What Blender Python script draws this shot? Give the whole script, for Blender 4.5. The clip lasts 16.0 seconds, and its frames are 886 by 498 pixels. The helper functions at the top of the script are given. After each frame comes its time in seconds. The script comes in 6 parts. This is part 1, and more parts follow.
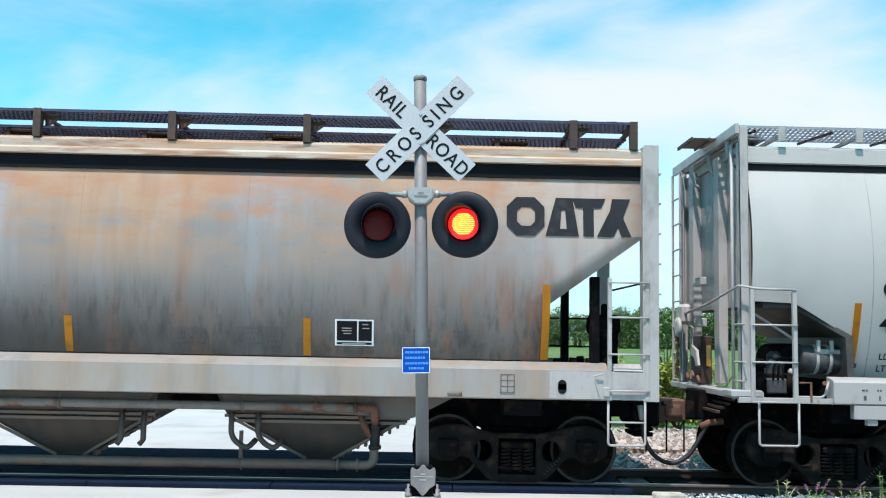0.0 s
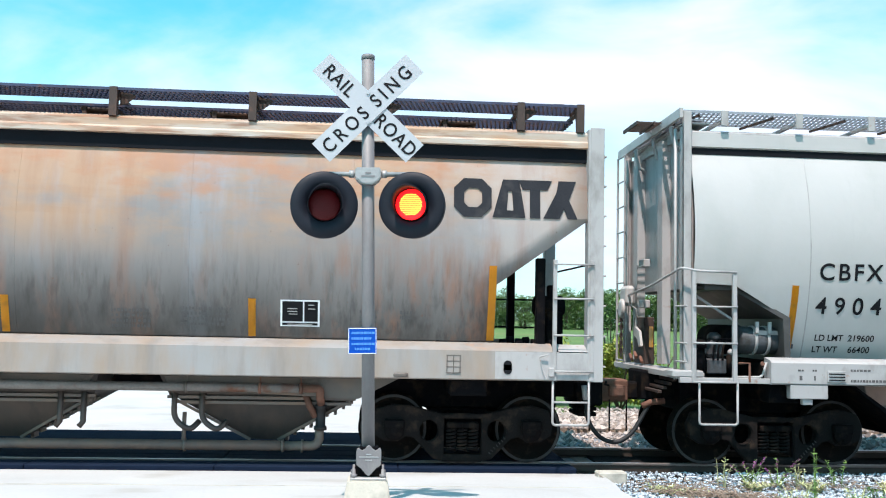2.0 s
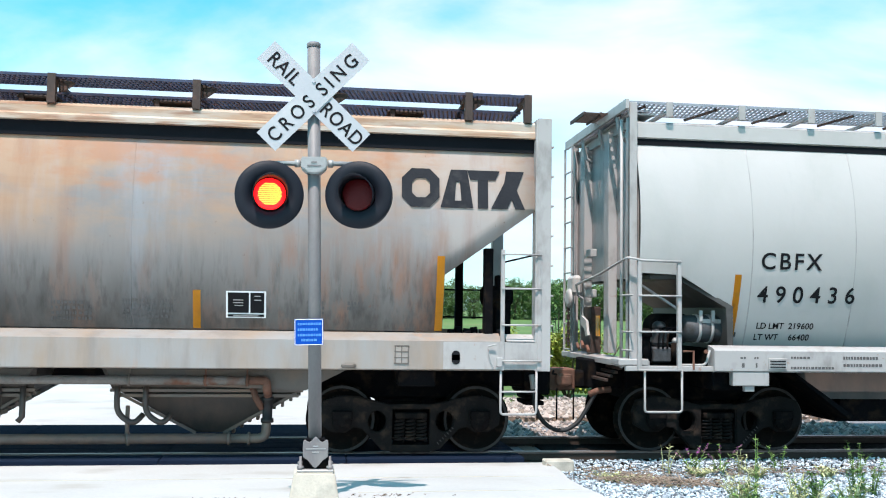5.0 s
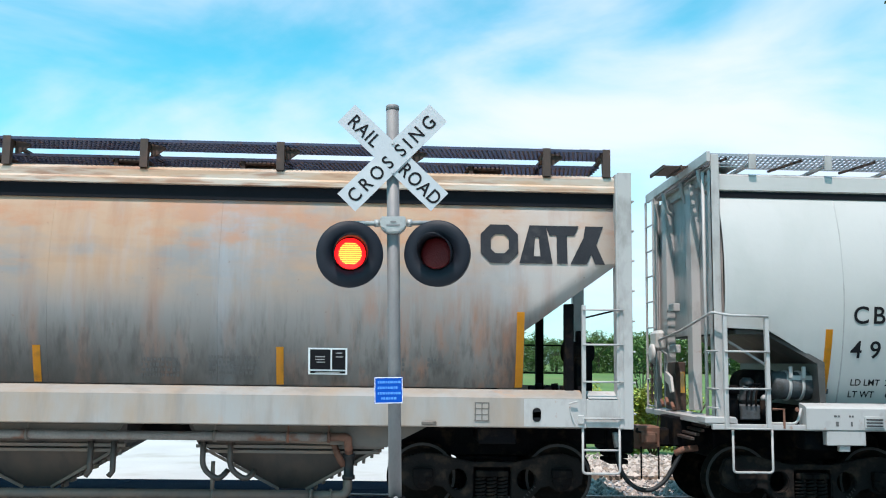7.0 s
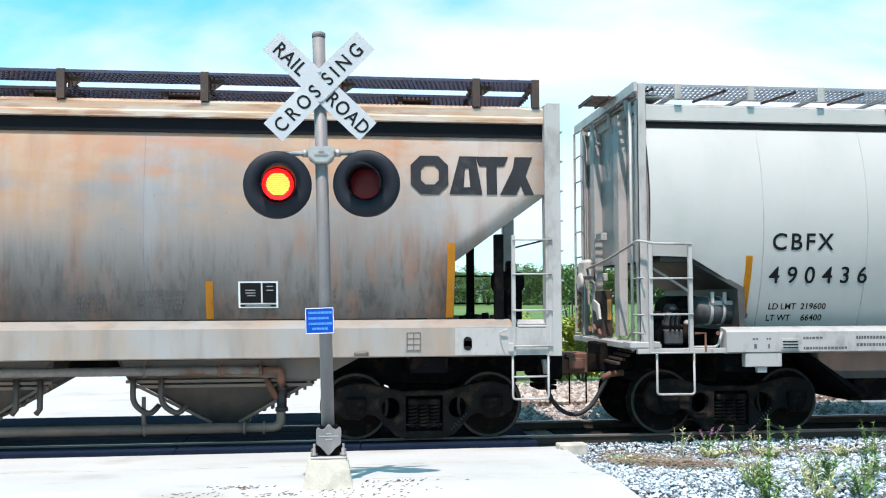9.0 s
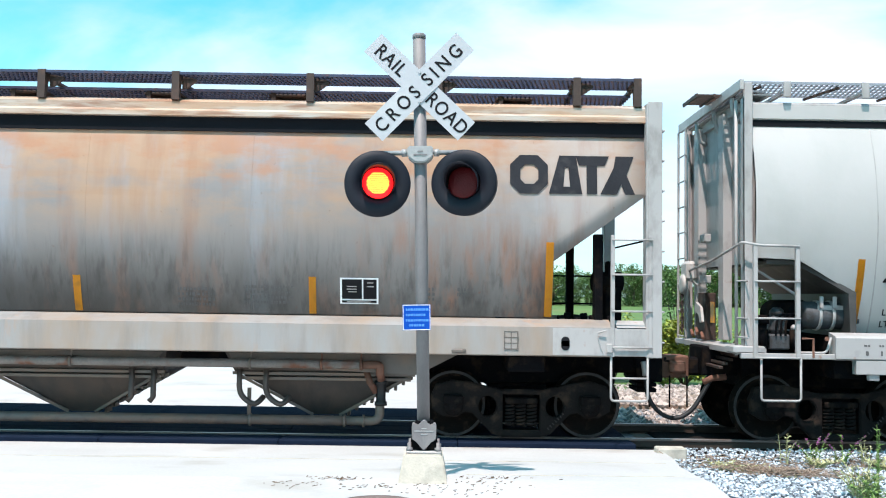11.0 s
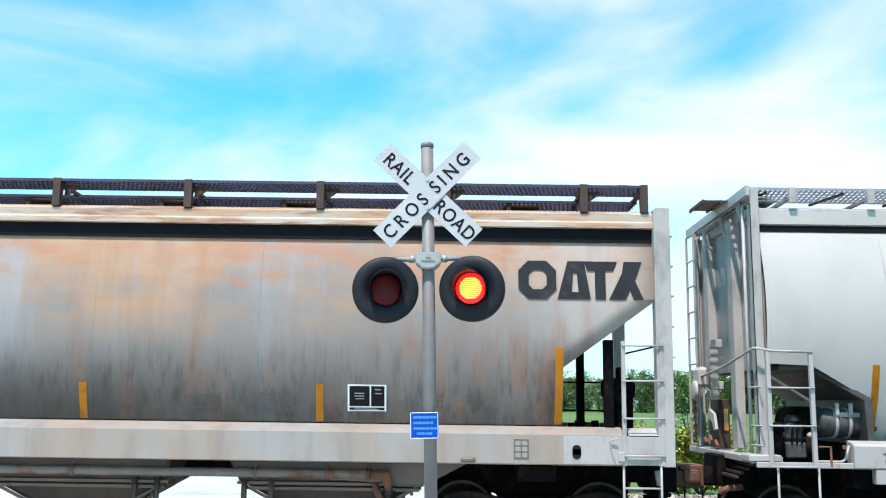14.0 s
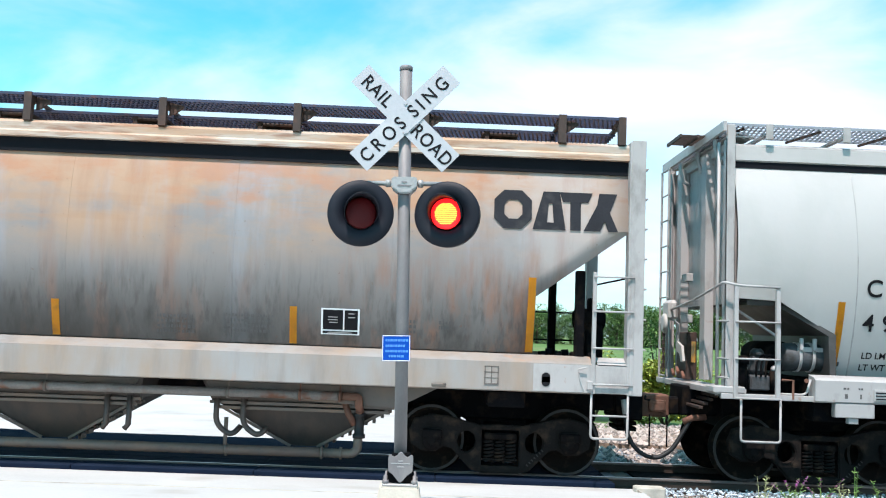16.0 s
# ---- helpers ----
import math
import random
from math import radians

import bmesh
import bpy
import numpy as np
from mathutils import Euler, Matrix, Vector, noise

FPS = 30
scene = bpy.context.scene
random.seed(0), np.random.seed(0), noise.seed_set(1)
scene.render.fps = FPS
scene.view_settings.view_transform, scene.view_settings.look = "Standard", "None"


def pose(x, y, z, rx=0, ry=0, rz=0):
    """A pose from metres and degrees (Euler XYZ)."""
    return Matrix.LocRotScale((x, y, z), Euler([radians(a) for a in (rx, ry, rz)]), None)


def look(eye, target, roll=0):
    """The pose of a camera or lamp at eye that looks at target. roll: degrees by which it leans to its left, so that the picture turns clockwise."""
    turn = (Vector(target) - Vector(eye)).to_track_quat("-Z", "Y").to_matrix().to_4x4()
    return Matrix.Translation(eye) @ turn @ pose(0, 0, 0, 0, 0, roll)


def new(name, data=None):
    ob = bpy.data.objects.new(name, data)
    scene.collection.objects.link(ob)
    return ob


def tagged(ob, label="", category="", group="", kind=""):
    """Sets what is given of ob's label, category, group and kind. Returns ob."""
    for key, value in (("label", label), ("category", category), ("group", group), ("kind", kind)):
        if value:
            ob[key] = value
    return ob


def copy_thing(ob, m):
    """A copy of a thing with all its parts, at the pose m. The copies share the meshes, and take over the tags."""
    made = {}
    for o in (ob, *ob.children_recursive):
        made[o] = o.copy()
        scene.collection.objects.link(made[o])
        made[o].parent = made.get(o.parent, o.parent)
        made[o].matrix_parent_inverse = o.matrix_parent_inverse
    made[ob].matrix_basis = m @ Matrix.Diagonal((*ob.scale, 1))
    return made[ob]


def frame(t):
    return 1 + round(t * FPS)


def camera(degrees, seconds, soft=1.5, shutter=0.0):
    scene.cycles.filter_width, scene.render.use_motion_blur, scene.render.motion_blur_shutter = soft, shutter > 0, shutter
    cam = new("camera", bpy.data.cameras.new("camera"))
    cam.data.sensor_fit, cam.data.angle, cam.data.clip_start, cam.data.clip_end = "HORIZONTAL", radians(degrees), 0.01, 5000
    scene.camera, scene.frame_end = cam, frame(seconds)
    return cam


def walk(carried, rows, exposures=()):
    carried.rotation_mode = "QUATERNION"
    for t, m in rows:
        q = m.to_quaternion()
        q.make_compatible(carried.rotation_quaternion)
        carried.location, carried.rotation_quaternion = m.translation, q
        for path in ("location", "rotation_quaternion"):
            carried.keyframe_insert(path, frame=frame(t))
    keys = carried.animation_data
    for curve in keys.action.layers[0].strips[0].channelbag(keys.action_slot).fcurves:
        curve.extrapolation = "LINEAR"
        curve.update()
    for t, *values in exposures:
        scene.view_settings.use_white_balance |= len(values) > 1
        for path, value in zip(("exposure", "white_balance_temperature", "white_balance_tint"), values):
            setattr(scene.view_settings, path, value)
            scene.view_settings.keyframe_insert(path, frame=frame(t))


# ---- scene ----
cam = camera(51.3, 16.0, soft=1.1)
PATH = [
    (0, (0.481, 0.543, 1.706), (0.5187, 2.534, 1.8962), 1.1),
    (0.5, (0.456, 0.558, 1.719), (0.5336, 2.548, 1.898), 1.5),
    (1, (0.483, 0.533, 1.706), (0.616, 2.519, 1.893), 1.8),
    (1.5, (0.492, 0.538, 1.688), (0.65, 2.525, 1.842), 2.5),
    (2, (0.478, 0.557, 1.704), (0.6319, 2.545, 1.8556), 1.2),
    (2.5, (0.491, 0.553, 1.709), (0.6695, 2.54, 1.841), 1.6),
    (3, (0.491, 0.568, 1.694), (0.6903, 2.554, 1.8254), 2.1),
    (3.5, (0.493, 0.554, 1.698), (0.6973, 2.539, 1.8315), 2.4),
    (3.7, (0.494, 0.555, 1.699), (0.704, 2.54, 1.8387), 2.4),
    (5.8, (0.502, 0.605, 1.701), (0.7848, 2.582, 1.8315), 0.3),
    (6, (0.505, 0.606, 1.702), (0.7769, 2.583, 1.839), 0.3),
    (6.5, (0.536, 0.552, 1.726), (0.6598, 2.523, 2.0438), 0.6),
    (7, (0.518, 0.554, 1.744), (0.605, 2.537, 1.9887), 0.8),
    (7.5, (0.521, 0.569, 1.723), (0.5537, 2.562, 1.8902), 1.2),
    (8, (0.561, 0.556, 1.697), (0.571, 2.552, 1.825), 1.2),
    (8.5, (0.494, 0.587, 1.718), (0.6633, 2.578, 1.796), -0.1),
    (9, (0.539, 0.549, 1.697), (0.7743, 2.533, 1.8022), -0.2),
    (9.5, (0.554, 0.556, 1.709), (0.6563, 2.552, 1.7809), 0.2),
    (9.7, (0.556, 0.554, 1.709), (0.611, 2.551, 1.7828), 0.95),
    (11.8, (0.607, 0.435, 1.688), (0.5846, 2.429, 1.8365), 0.6),
    (12, (0.608, 0.431, 1.688), (0.5742, 2.424, 1.8492), 0.6),
    (12.5, (0.593, 0.429, 1.692), (0.5974, 2.423, 1.8566), 1),
    (13, (0.615, 0.445, 1.69), (0.6683, 2.435, 1.8761), 1.2),
    (13.5, (0.591, 0.486, 1.694), (0.665, 2.468, 1.948), -1.2),
    (14, (0.606, 0.488, 1.705), (0.595, 2.461, 2.0318), 0.8),
    (14.5, (0.578, 0.527, 1.743), (0.547, 2.511, 1.995), 0.4),
    (15, (0.605, 0.532, 1.732), (0.551, 2.522, 1.9326), 1.4),
    (15.5, (0.544, 0.562, 1.725), (0.4652, 2.557, 1.8431), 3),
    (16, (0.619, 0.489, 1.656), (0.6625, 2.481, 1.8355), 2.2),
]
EXPOSURES = [(0, 0.15, 6300, 7), (0.5, 0.31, 6450, 10), (1, 0.37, 6500, 10), (3.5, 0.40, 6500, 10), (6, 0.31, 6400, 9), (6.5, 0.18, 6300, 5), (7.5, 0.29, 6450, 9),
             (8.5, 0.40, 6500, 10), (9.5, 0.40, 6550, 10), (12, 0.41, 6550, 10), (13.5, 0.40, 6500, 10), (14.5, 0.32, 6400, 10), (15, 0.31, 6450, 10), (16, 0.40, 6500, 10)]
walk(cam, [(t, look(eye, target, roll)) for t, eye, target, roll in PATH], EXPOSURES)

# ---- world, sun, exposure ----
SUN_DIR = Vector((0.18, 0.46, -1.0)).normalized()      # the way the light travels
world = bpy.data.worlds.new("sky_world")
scene.world = world
world.use_nodes = True
wn, wl = world.node_tree.nodes, world.node_tree.links
wn.clear()
sky = wn.new("ShaderNodeTexSky")
sky.sky_type, sky.sun_disc = "NISHITA", False
sky.sun_elevation = math.asin(-SUN_DIR.z)
sky.sun_rotation = math.atan2(-SUN_DIR.x, -SUN_DIR.y)
sky.air_density, sky.dust_density, sky.ozone_density = 1.0, 0.6, 1.5
geo = wn.new("ShaderNodeTexCoord")
mp = wn.new("ShaderNodeMapping")
mp.inputs["Scale"].default_value = (1.2, 1.2, 3.2)
mp.inputs["Rotation"].default_value = (0.0, radians(-28), 0.0)
wl.new(geo.outputs["Generated"], mp.inputs["Vector"])
cl = wn.new("ShaderNodeTexNoise")
cl.inputs["Scale"].default_value, cl.inputs["Detail"].default_value, cl.inputs["Roughness"].default_value = 1.9, 7.0, 0.52
cl.inputs["Distortion"].default_value = 0.6
wl.new(mp.outputs["Vector"], cl.inputs["Vector"])
cr = wn.new("ShaderNodeMapRange")
cr.inputs["From Min"].default_value, cr.inputs["From Max"].default_value = 0.12, 0.56
cr.interpolation_type = "SMOOTHSTEP"
sp = wn.new("ShaderNodeSeparateXYZ")
wl.new(geo.outputs["Generated"], sp.inputs["Vector"])
east = wn.new("ShaderNodeMath")
east.operation = "MULTIPLY_ADD"
wl.new(sp.outputs["X"], east.inputs[0])
east.inputs[1].default_value = 0.13
wl.new(cl.outputs["Fac"], east.inputs[2])
high = wn.new("ShaderNodeMath")
high.operation = "MULTIPLY_ADD"
wl.new(sp.outputs["Z"], high.inputs[0])
high.inputs[1].default_value = -0.60
wl.new(east.outputs["Value"], high.inputs[2])
wl.new(high.outputs["Value"], cr.inputs["Value"])
cm = wn.new("ShaderNodeMix")
cm.data_type = "RGBA"
wl.new(cr.outputs["Result"], cm.inputs["Factor"])
tint = wn.new("ShaderNodeMix")
tint.data_type, tint.blend_type = "RGBA", "MULTIPLY"
tint.inputs["Factor"].default_value = 1.0
tint.inputs["B"].default_value = (0.58, 1.85, 1.65, 1)     # the clear, cyan noon sky
wl.new(sky.outputs["Color"], tint.inputs["A"])
wl.new(tint.outputs["Result"], cm.inputs["A"])
cm.inputs["B"].default_value = (6.8, 7.2, 8.8, 1)
bg = wn.new("ShaderNodeBackground")
bg.inputs["Strength"].default_value = 0.12
wl.new(cm.outputs["Result"], bg.inputs["Color"])
wo = wn.new("ShaderNodeOutputWorld")
wl.new(bg.outputs["Background"], wo.inputs["Surface"])
sun = new("sun", bpy.data.lights.new("sun", "SUN"))
sun.data.energy, sun.data.angle, sun.data.color = 5.0, radians(0.55), (1.0, 0.86, 0.82)
sun.matrix_basis = look((-20, -20, 60), Vector((-20, -20, 60)) + SUN_DIR)

# ---- materials ----
def material(name, colour, rough=0.6, metal=0.0, vary=0.15, scale=3.0, fine=40.0, bump=0.1, stain=None, stain_amount=0.0,
             stain_scale=1.5, stretch=(1, 1, 1), island=False, spec=0.5):
    """Base colour with coarse and fine variation, stains of another colour and a fine relief."""
    m = bpy.data.materials.new(name)
    m.use_nodes = True
    n, l = m.node_tree.nodes, m.node_tree.links
    b = n["Principled BSDF"]
    b.inputs["Roughness"].default_value, b.inputs["Metallic"].default_value = rough, metal
    b.inputs["Specular IOR Level"].default_value = spec
    tc = n.new("ShaderNodeTexCoord")
    mapping = n.new("ShaderNodeMapping")
    mapping.inputs["Scale"].default_value = stretch
    l.new(tc.outputs["Object"], mapping.inputs["Vector"])
    a = n.new("ShaderNodeTexNoise")
    a.inputs["Scale"].default_value, a.inputs["Detail"].default_value = scale, 6.0
    l.new(mapping.outputs["Vector"], a.inputs["Vector"])
    f = n.new("ShaderNodeTexNoise")
    f.inputs["Scale"].default_value, f.inputs["Detail"].default_value = fine, 4.0
    l.new(mapping.outputs["Vector"], f.inputs["Vector"])
    mix = n.new("ShaderNodeMix")
    mix.data_type = "FLOAT"
    mix.inputs["Factor"].default_value = 0.4
    l.new(a.outputs["Fac"], mix.inputs["A"])
    l.new(f.outputs["Fac"], mix.inputs["B"])
    value = mix.outputs["Result"]
    if island:
        g = n.new("ShaderNodeNewGeometry")
        mi = n.new("ShaderNodeMix")
        mi.data_type = "FLOAT"
        mi.inputs["Factor"].default_value = 0.6
        l.new(value, mi.inputs["A"])
        l.new(g.outputs["Random Per Island"], mi.inputs["B"])
        value = mi.outputs["Result"]
    ramp = n.new("ShaderNodeMapRange")
    ramp.inputs["From Min"].default_value, ramp.inputs["From Max"].default_value = 0.25, 0.75
    ramp.inputs["To Min"].default_value, ramp.inputs["To Max"].default_value = 1 - vary, 1 + vary
    l.new(value, ramp.inputs["Value"])
    mul = n.new("ShaderNodeVectorMath")
    mul.operation = "SCALE"
    mul.inputs[0].default_value = colour
    l.new(ramp.outputs["Result"], mul.inputs["Scale"])
    out = mul.outputs["Vector"]
    if stain:
        s = n.new("ShaderNodeTexNoise")
        s.inputs["Scale"].default_value, s.inputs["Detail"].default_value = stain_scale, 8.0
        l.new(mapping.outputs["Vector"], s.inputs["Vector"])
        r = n.new("ShaderNodeMapRange")
        r.inputs["From Min"].default_value, r.inputs["From Max"].default_value = 0.62 - 0.25 * stain_amount, 0.78 - 0.2 * stain_amount
        l.new(s.outputs["Fac"], r.inputs["Value"])
        sm = n.new("ShaderNodeMix")
        sm.data_type = "RGBA"
        l.new(r.outputs["Result"], sm.inputs["Factor"])
        l.new(out, sm.inputs["A"])
        sm.inputs["B"].default_value = (*stain, 1)
        out = sm.outputs["Result"]
    l.new(out, b.inputs["Base Color"])
    if bump:
        bn = n.new("ShaderNodeBump")
        bn.inputs["Strength"].default_value, bn.inputs["Distance"].default_value = bump, 0.02
        l.new(f.outputs["Fac"], bn.inputs["Height"])
        l.new(bn.outputs["Normal"], b.inputs["Normal"])
    return m


def streaked_paint(name, colour, layers, rough=0.55):
    """Old paint with layers of stains or painted-in tone: (colour, noise scale, stretch, low, high, z from, z to,
    strength) and, where a layer keeps to a stretch of the length, x from, x to."""
    m = bpy.data.materials.new(name)
    m.use_nodes = True
    n, l = m.node_tree.nodes, m.node_tree.links
    b = n["Principled BSDF"]
    b.inputs["Roughness"].default_value = rough
    tc = n.new("ShaderNodeTexCoord")
    sep = n.new("ShaderNodeSeparateXYZ")
    l.new(tc.outputs["Object"], sep.inputs["Vector"])
    rgb = n.new("ShaderNodeRGB")
    rgb.outputs[0].default_value = (*colour, 1)
    out = rgb.outputs[0]
    for k, (c, scale, stretch, lo, hi, z0, z1, strength, *reach) in enumerate(layers):
        mapping = n.new("ShaderNodeMapping")
        mapping.inputs["Scale"].default_value = stretch
        mapping.inputs["Location"].default_value = (k * 3.7, k * 1.3, k * 2.1)
        l.new(tc.outputs["Object"], mapping.inputs["Vector"])
        t = n.new("ShaderNodeTexNoise")
        t.inputs["Scale"].default_value, t.inputs["Detail"].default_value, t.inputs["Roughness"].default_value = scale, 7.0, 0.6
        l.new(mapping.outputs["Vector"], t.inputs["Vector"])
        r = n.new("ShaderNodeMapRange")
        r.inputs["From Min"].default_value, r.inputs["From Max"].default_value = lo, hi
        r.inputs["To Max"].default_value = strength
        l.new(t.outputs["Fac"], r.inputs["Value"])
        fac = r.outputs["Result"]
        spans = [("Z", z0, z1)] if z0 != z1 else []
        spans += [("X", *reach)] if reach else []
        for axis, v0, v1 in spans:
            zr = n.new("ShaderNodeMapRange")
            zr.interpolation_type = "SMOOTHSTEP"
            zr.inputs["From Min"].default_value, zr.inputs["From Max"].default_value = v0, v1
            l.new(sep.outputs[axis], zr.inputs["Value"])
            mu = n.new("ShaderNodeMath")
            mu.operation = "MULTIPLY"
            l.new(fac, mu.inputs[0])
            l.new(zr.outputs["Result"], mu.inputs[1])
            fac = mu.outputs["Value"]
        mx = n.new("ShaderNodeMix")
        mx.data_type = "RGBA"
        l.new(fac, mx.inputs["Factor"])
        l.new(out, mx.inputs["A"])
        mx.inputs["B"].default_value = (*c, 1)
        out = mx.outputs["Result"]
    l.new(out, b.inputs["Base Color"])
    f = n.new("ShaderNodeTexNoise")
    f.inputs["Scale"].default_value, f.inputs["Detail"].default_value = 3.0, 5.0
    l.new(tc.outputs["Object"], f.inputs["Vector"])
    bn = n.new("ShaderNodeBump")
    bn.inputs["Strength"].default_value, bn.inputs["Distance"].default_value = 0.25, 0.02
    l.new(f.outputs["Fac"], bn.inputs["Height"])
    l.new(bn.outputs["Normal"], b.inputs["Normal"])
    return m


def glowing(name, colour, strength):
    m = bpy.data.materials.new(name)
    m.use_nodes = True
    b = m.node_tree.nodes["Principled BSDF"]
    b.inputs["Base Color"].default_value = (*colour, 1)
    b.inputs["Emission Color"].default_value = (*colour, 1)
    b.inputs["Emission Strength"].default_value = strength
    return m


OLD_PAINT = streaked_paint("weathered_grey_hopper_paint", (0.225, 0.208, 0.20), [
    ((0.40, 0.25, 0.155), 0.50, (1, 1, 1.7), 0.38, 0.53, 2.5, 3.3, 0.88),            # tan bleaching on the upper half
    ((0.35, 0.21, 0.13), 1.3, (0.5, 0.5, 5), 0.54, 0.66, 2.7, 3.3, 0.5),           # level tan smears
    ((0.29, 0.315, 0.35), 0.9, (1, 1, 0.13), 0.53, 0.66, 0, 0, 0.65),              # pale blue-grey runs
    ((0.40, 0.37, 0.36), 0.6, (1, 1, 1), 0.28, 0.52, 2.1, 3.0, 0.75, 5.4, 7.2),    # extra brightness painted into the right end
    ((0.045, 0.041, 0.038), 3.0, (1, 1, 0.05), 0.0, 0.70, 2.95, 1.6, 0.93),       # grime runs, plus the lower side's shade painted in
    # lower left made darker still
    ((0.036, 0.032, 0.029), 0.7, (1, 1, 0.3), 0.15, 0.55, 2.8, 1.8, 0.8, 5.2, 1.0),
    ((0.25, 0.105, 0.055), 2.6, (1, 1, 0.12), 0.52, 0.70, 0, 0, 0.4),             # rust runs
    ((0.27, 0.11, 0.055), 3.2, (1, 1, 0.18), 0.48, 0.66, 3.3, 2.5, 0.6, 3.8, 5.0),
    ((0.38, 0.175, 0.09), 0.8, (1, 1, 2.6), 0.50, 0.62, 3.1, 3.6, 0.7),            # rust blooms near the roof
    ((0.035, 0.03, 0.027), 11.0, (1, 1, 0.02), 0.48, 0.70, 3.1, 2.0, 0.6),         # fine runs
    ((0.14, 0.07, 0.045), 16.0, (1, 1, 0.7), 0.67, 0.74, 0, 0, 0.6)])              # chips
SILL_PAINT = streaked_paint("grey_sill_paint", (0.29, 0.285, 0.28), [
    ((0.30, 0.215, 0.15), 1.2, (1, 1, 0.35), 0.40, 0.62, 0, 0, 0.75),
    ((0.17, 0.155, 0.145), 3.0, (1, 1, 0.15), 0.50, 0.70, 0, 0, 0.55),
    ((0.42, 0.22, 0.12), 3.0, (1, 1, 0.25), 0.60, 0.74, 0, 0, 0.7)])
CHORD_PAINT = streaked_paint("rust_streaked_roof_chord", (0.48, 0.44, 0.39), [
    ((0.46, 0.28, 0.17), 0.8, (1, 1, 6), 0.34, 0.58, 0, 0, 0.85),
    ((0.26, 0.12, 0.065), 1.4, (1, 1, 9), 0.50, 0.66, 0, 0, 0.8)])
# near black, paints the shadow and gap below the roof chords
BAND = material("chord_shade_paint", (0.008, 0.009, 0.012), 0.8, spec=0.1, vary=0.3)
PALE_PAINT = streaked_paint("pale_grey_hopper_paint", (0.465, 0.45, 0.435), [
    ((0.38, 0.38, 0.36), 0.9, (1, 1, 0.5), 0.45, 0.70, 0, 0, 0.6),
    ((0.30, 0.30, 0.285), 3.0, (1, 1, 0.12), 0.58, 0.78, 0, 0, 0.35)], rough=0.5)
PALE_STEEL = streaked_paint("pale_grey_steel_paint", (0.385, 0.37, 0.362), [
    ((0.17, 0.155, 0.14), 4.0, (1, 1, 0.5), 0.50, 0.72, 0, 0, 0.6),
    ((0.30, 0.17, 0.11), 9.0, (1, 1, 1), 0.64, 0.75, 0, 0, 0.8)])
# grimed steels, bases lowered to near black to paint in the deep underframe shade
BLACK_STEEL = material("grimy_shade_black_steel", (0.006, 0.006, 0.007), 0.85, spec=0.03, vary=0.4, bump=0.3, stain=(0.025, 0.017, 0.012), stain_amount=0.4, stain_scale=5)
TRUCK_STEEL = material("brown_grimed_shade_dark_steel", (0.008, 0.007, 0.007), 0.85, spec=0.03, vary=0.35, bump=0.3, stain=(0.03, 0.022, 0.017), stain_amount=0.3, stain_scale=6)
WHEEL_STEEL = material("rusty_shade_dark_wheel_steel", (0.008, 0.007, 0.006), 0.7, spec=0.03, vary=0.4, stain=(0.028, 0.018, 0.013), stain_amount=0.4, stain_scale=8)
BROWN_STEEL = material("brown_walkway_steel", (0.045, 0.028, 0.022), 0.7, vary=0.3, stain=(0.10, 0.045, 0.028), stain_amount=0.3, stain_scale=6)
GRATE = material("walkway_grating_steel", (0.045, 0.052, 0.095), 0.45, metal=0.2, vary=0.4, stain=(0.12, 0.05, 0.04), stain_amount=0.15, stain_scale=8)
PALE_GRATE = material("galvanised_grating", (0.34, 0.35, 0.38), 0.45, metal=0.5, vary=0.2)
PIPE = streaked_paint("grimy_grey_pipe_paint", (0.115, 0.10, 0.088), [
    ((0.20, 0.13, 0.085), 1.6, (1, 1, 1), 0.42, 0.66, 0, 0, 0.7), ((0.05, 0.045, 0.043), 5.0, (1, 1, 1), 0.55, 0.75, 0, 0, 0.6)])
HOPPER_UNDER = streaked_paint("grimy_shade_dark_hopper_paint", (0.050, 0.044, 0.040), [
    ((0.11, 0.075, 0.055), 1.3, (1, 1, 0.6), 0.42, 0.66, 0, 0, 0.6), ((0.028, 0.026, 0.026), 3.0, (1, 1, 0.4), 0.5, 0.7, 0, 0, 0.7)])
TAN_PIPE = material("tan_train_line_paint", (0.19, 0.175, 0.16), 0.65, vary=0.35, bump=0.2, stain=(0.16, 0.07, 0.04), stain_amount=0.35, stain_scale=5)
# dusty cast steel, darkened likewise for the shade below the sill
FRAME_STEEL = material("dusty_shade_dark_side_frame", (0.014, 0.0125, 0.012), 0.85, spec=0.03, vary=0.35, bump=0.3, stain=(0.04, 0.028, 0.021), stain_amount=0.35, stain_scale=6)
RUST_STEEL = material("rusted_steel", (0.19, 0.085, 0.055), 0.85, vary=0.4, bump=0.3, stain=(0.09, 0.045, 0.03), stain_amount=0.5)
RIM = material("worn_wheel_rim", (0.022, 0.017, 0.015), 0.6, vary=0.5, scale=8, stain=(0.014, 0.011, 0.01), stain_amount=0.7, stain_scale=6)
IRON = material("worn_iron_cover", (0.17, 0.125, 0.11), 0.8, vary=0.3, scale=10, bump=0.6)
RUBBER = material("black_rubber", (0.012, 0.012, 0.013), 0.6, vary=0.3)
ORANGE = material("orange_reflective_strip", (0.72, 0.30, 0.015), 0.4, vary=0.12, stain=(0.45, 0.20, 0.03), stain_amount=0.3, stain_scale=5)
INK = material("faded_black_stencil_paint", (0.010, 0.010, 0.012), 0.75, spec=0.15, vary=0.25)
GREY_INK = material("faded_grey_stencil_paint", (0.09, 0.085, 0.085), 0.7, vary=0.3)
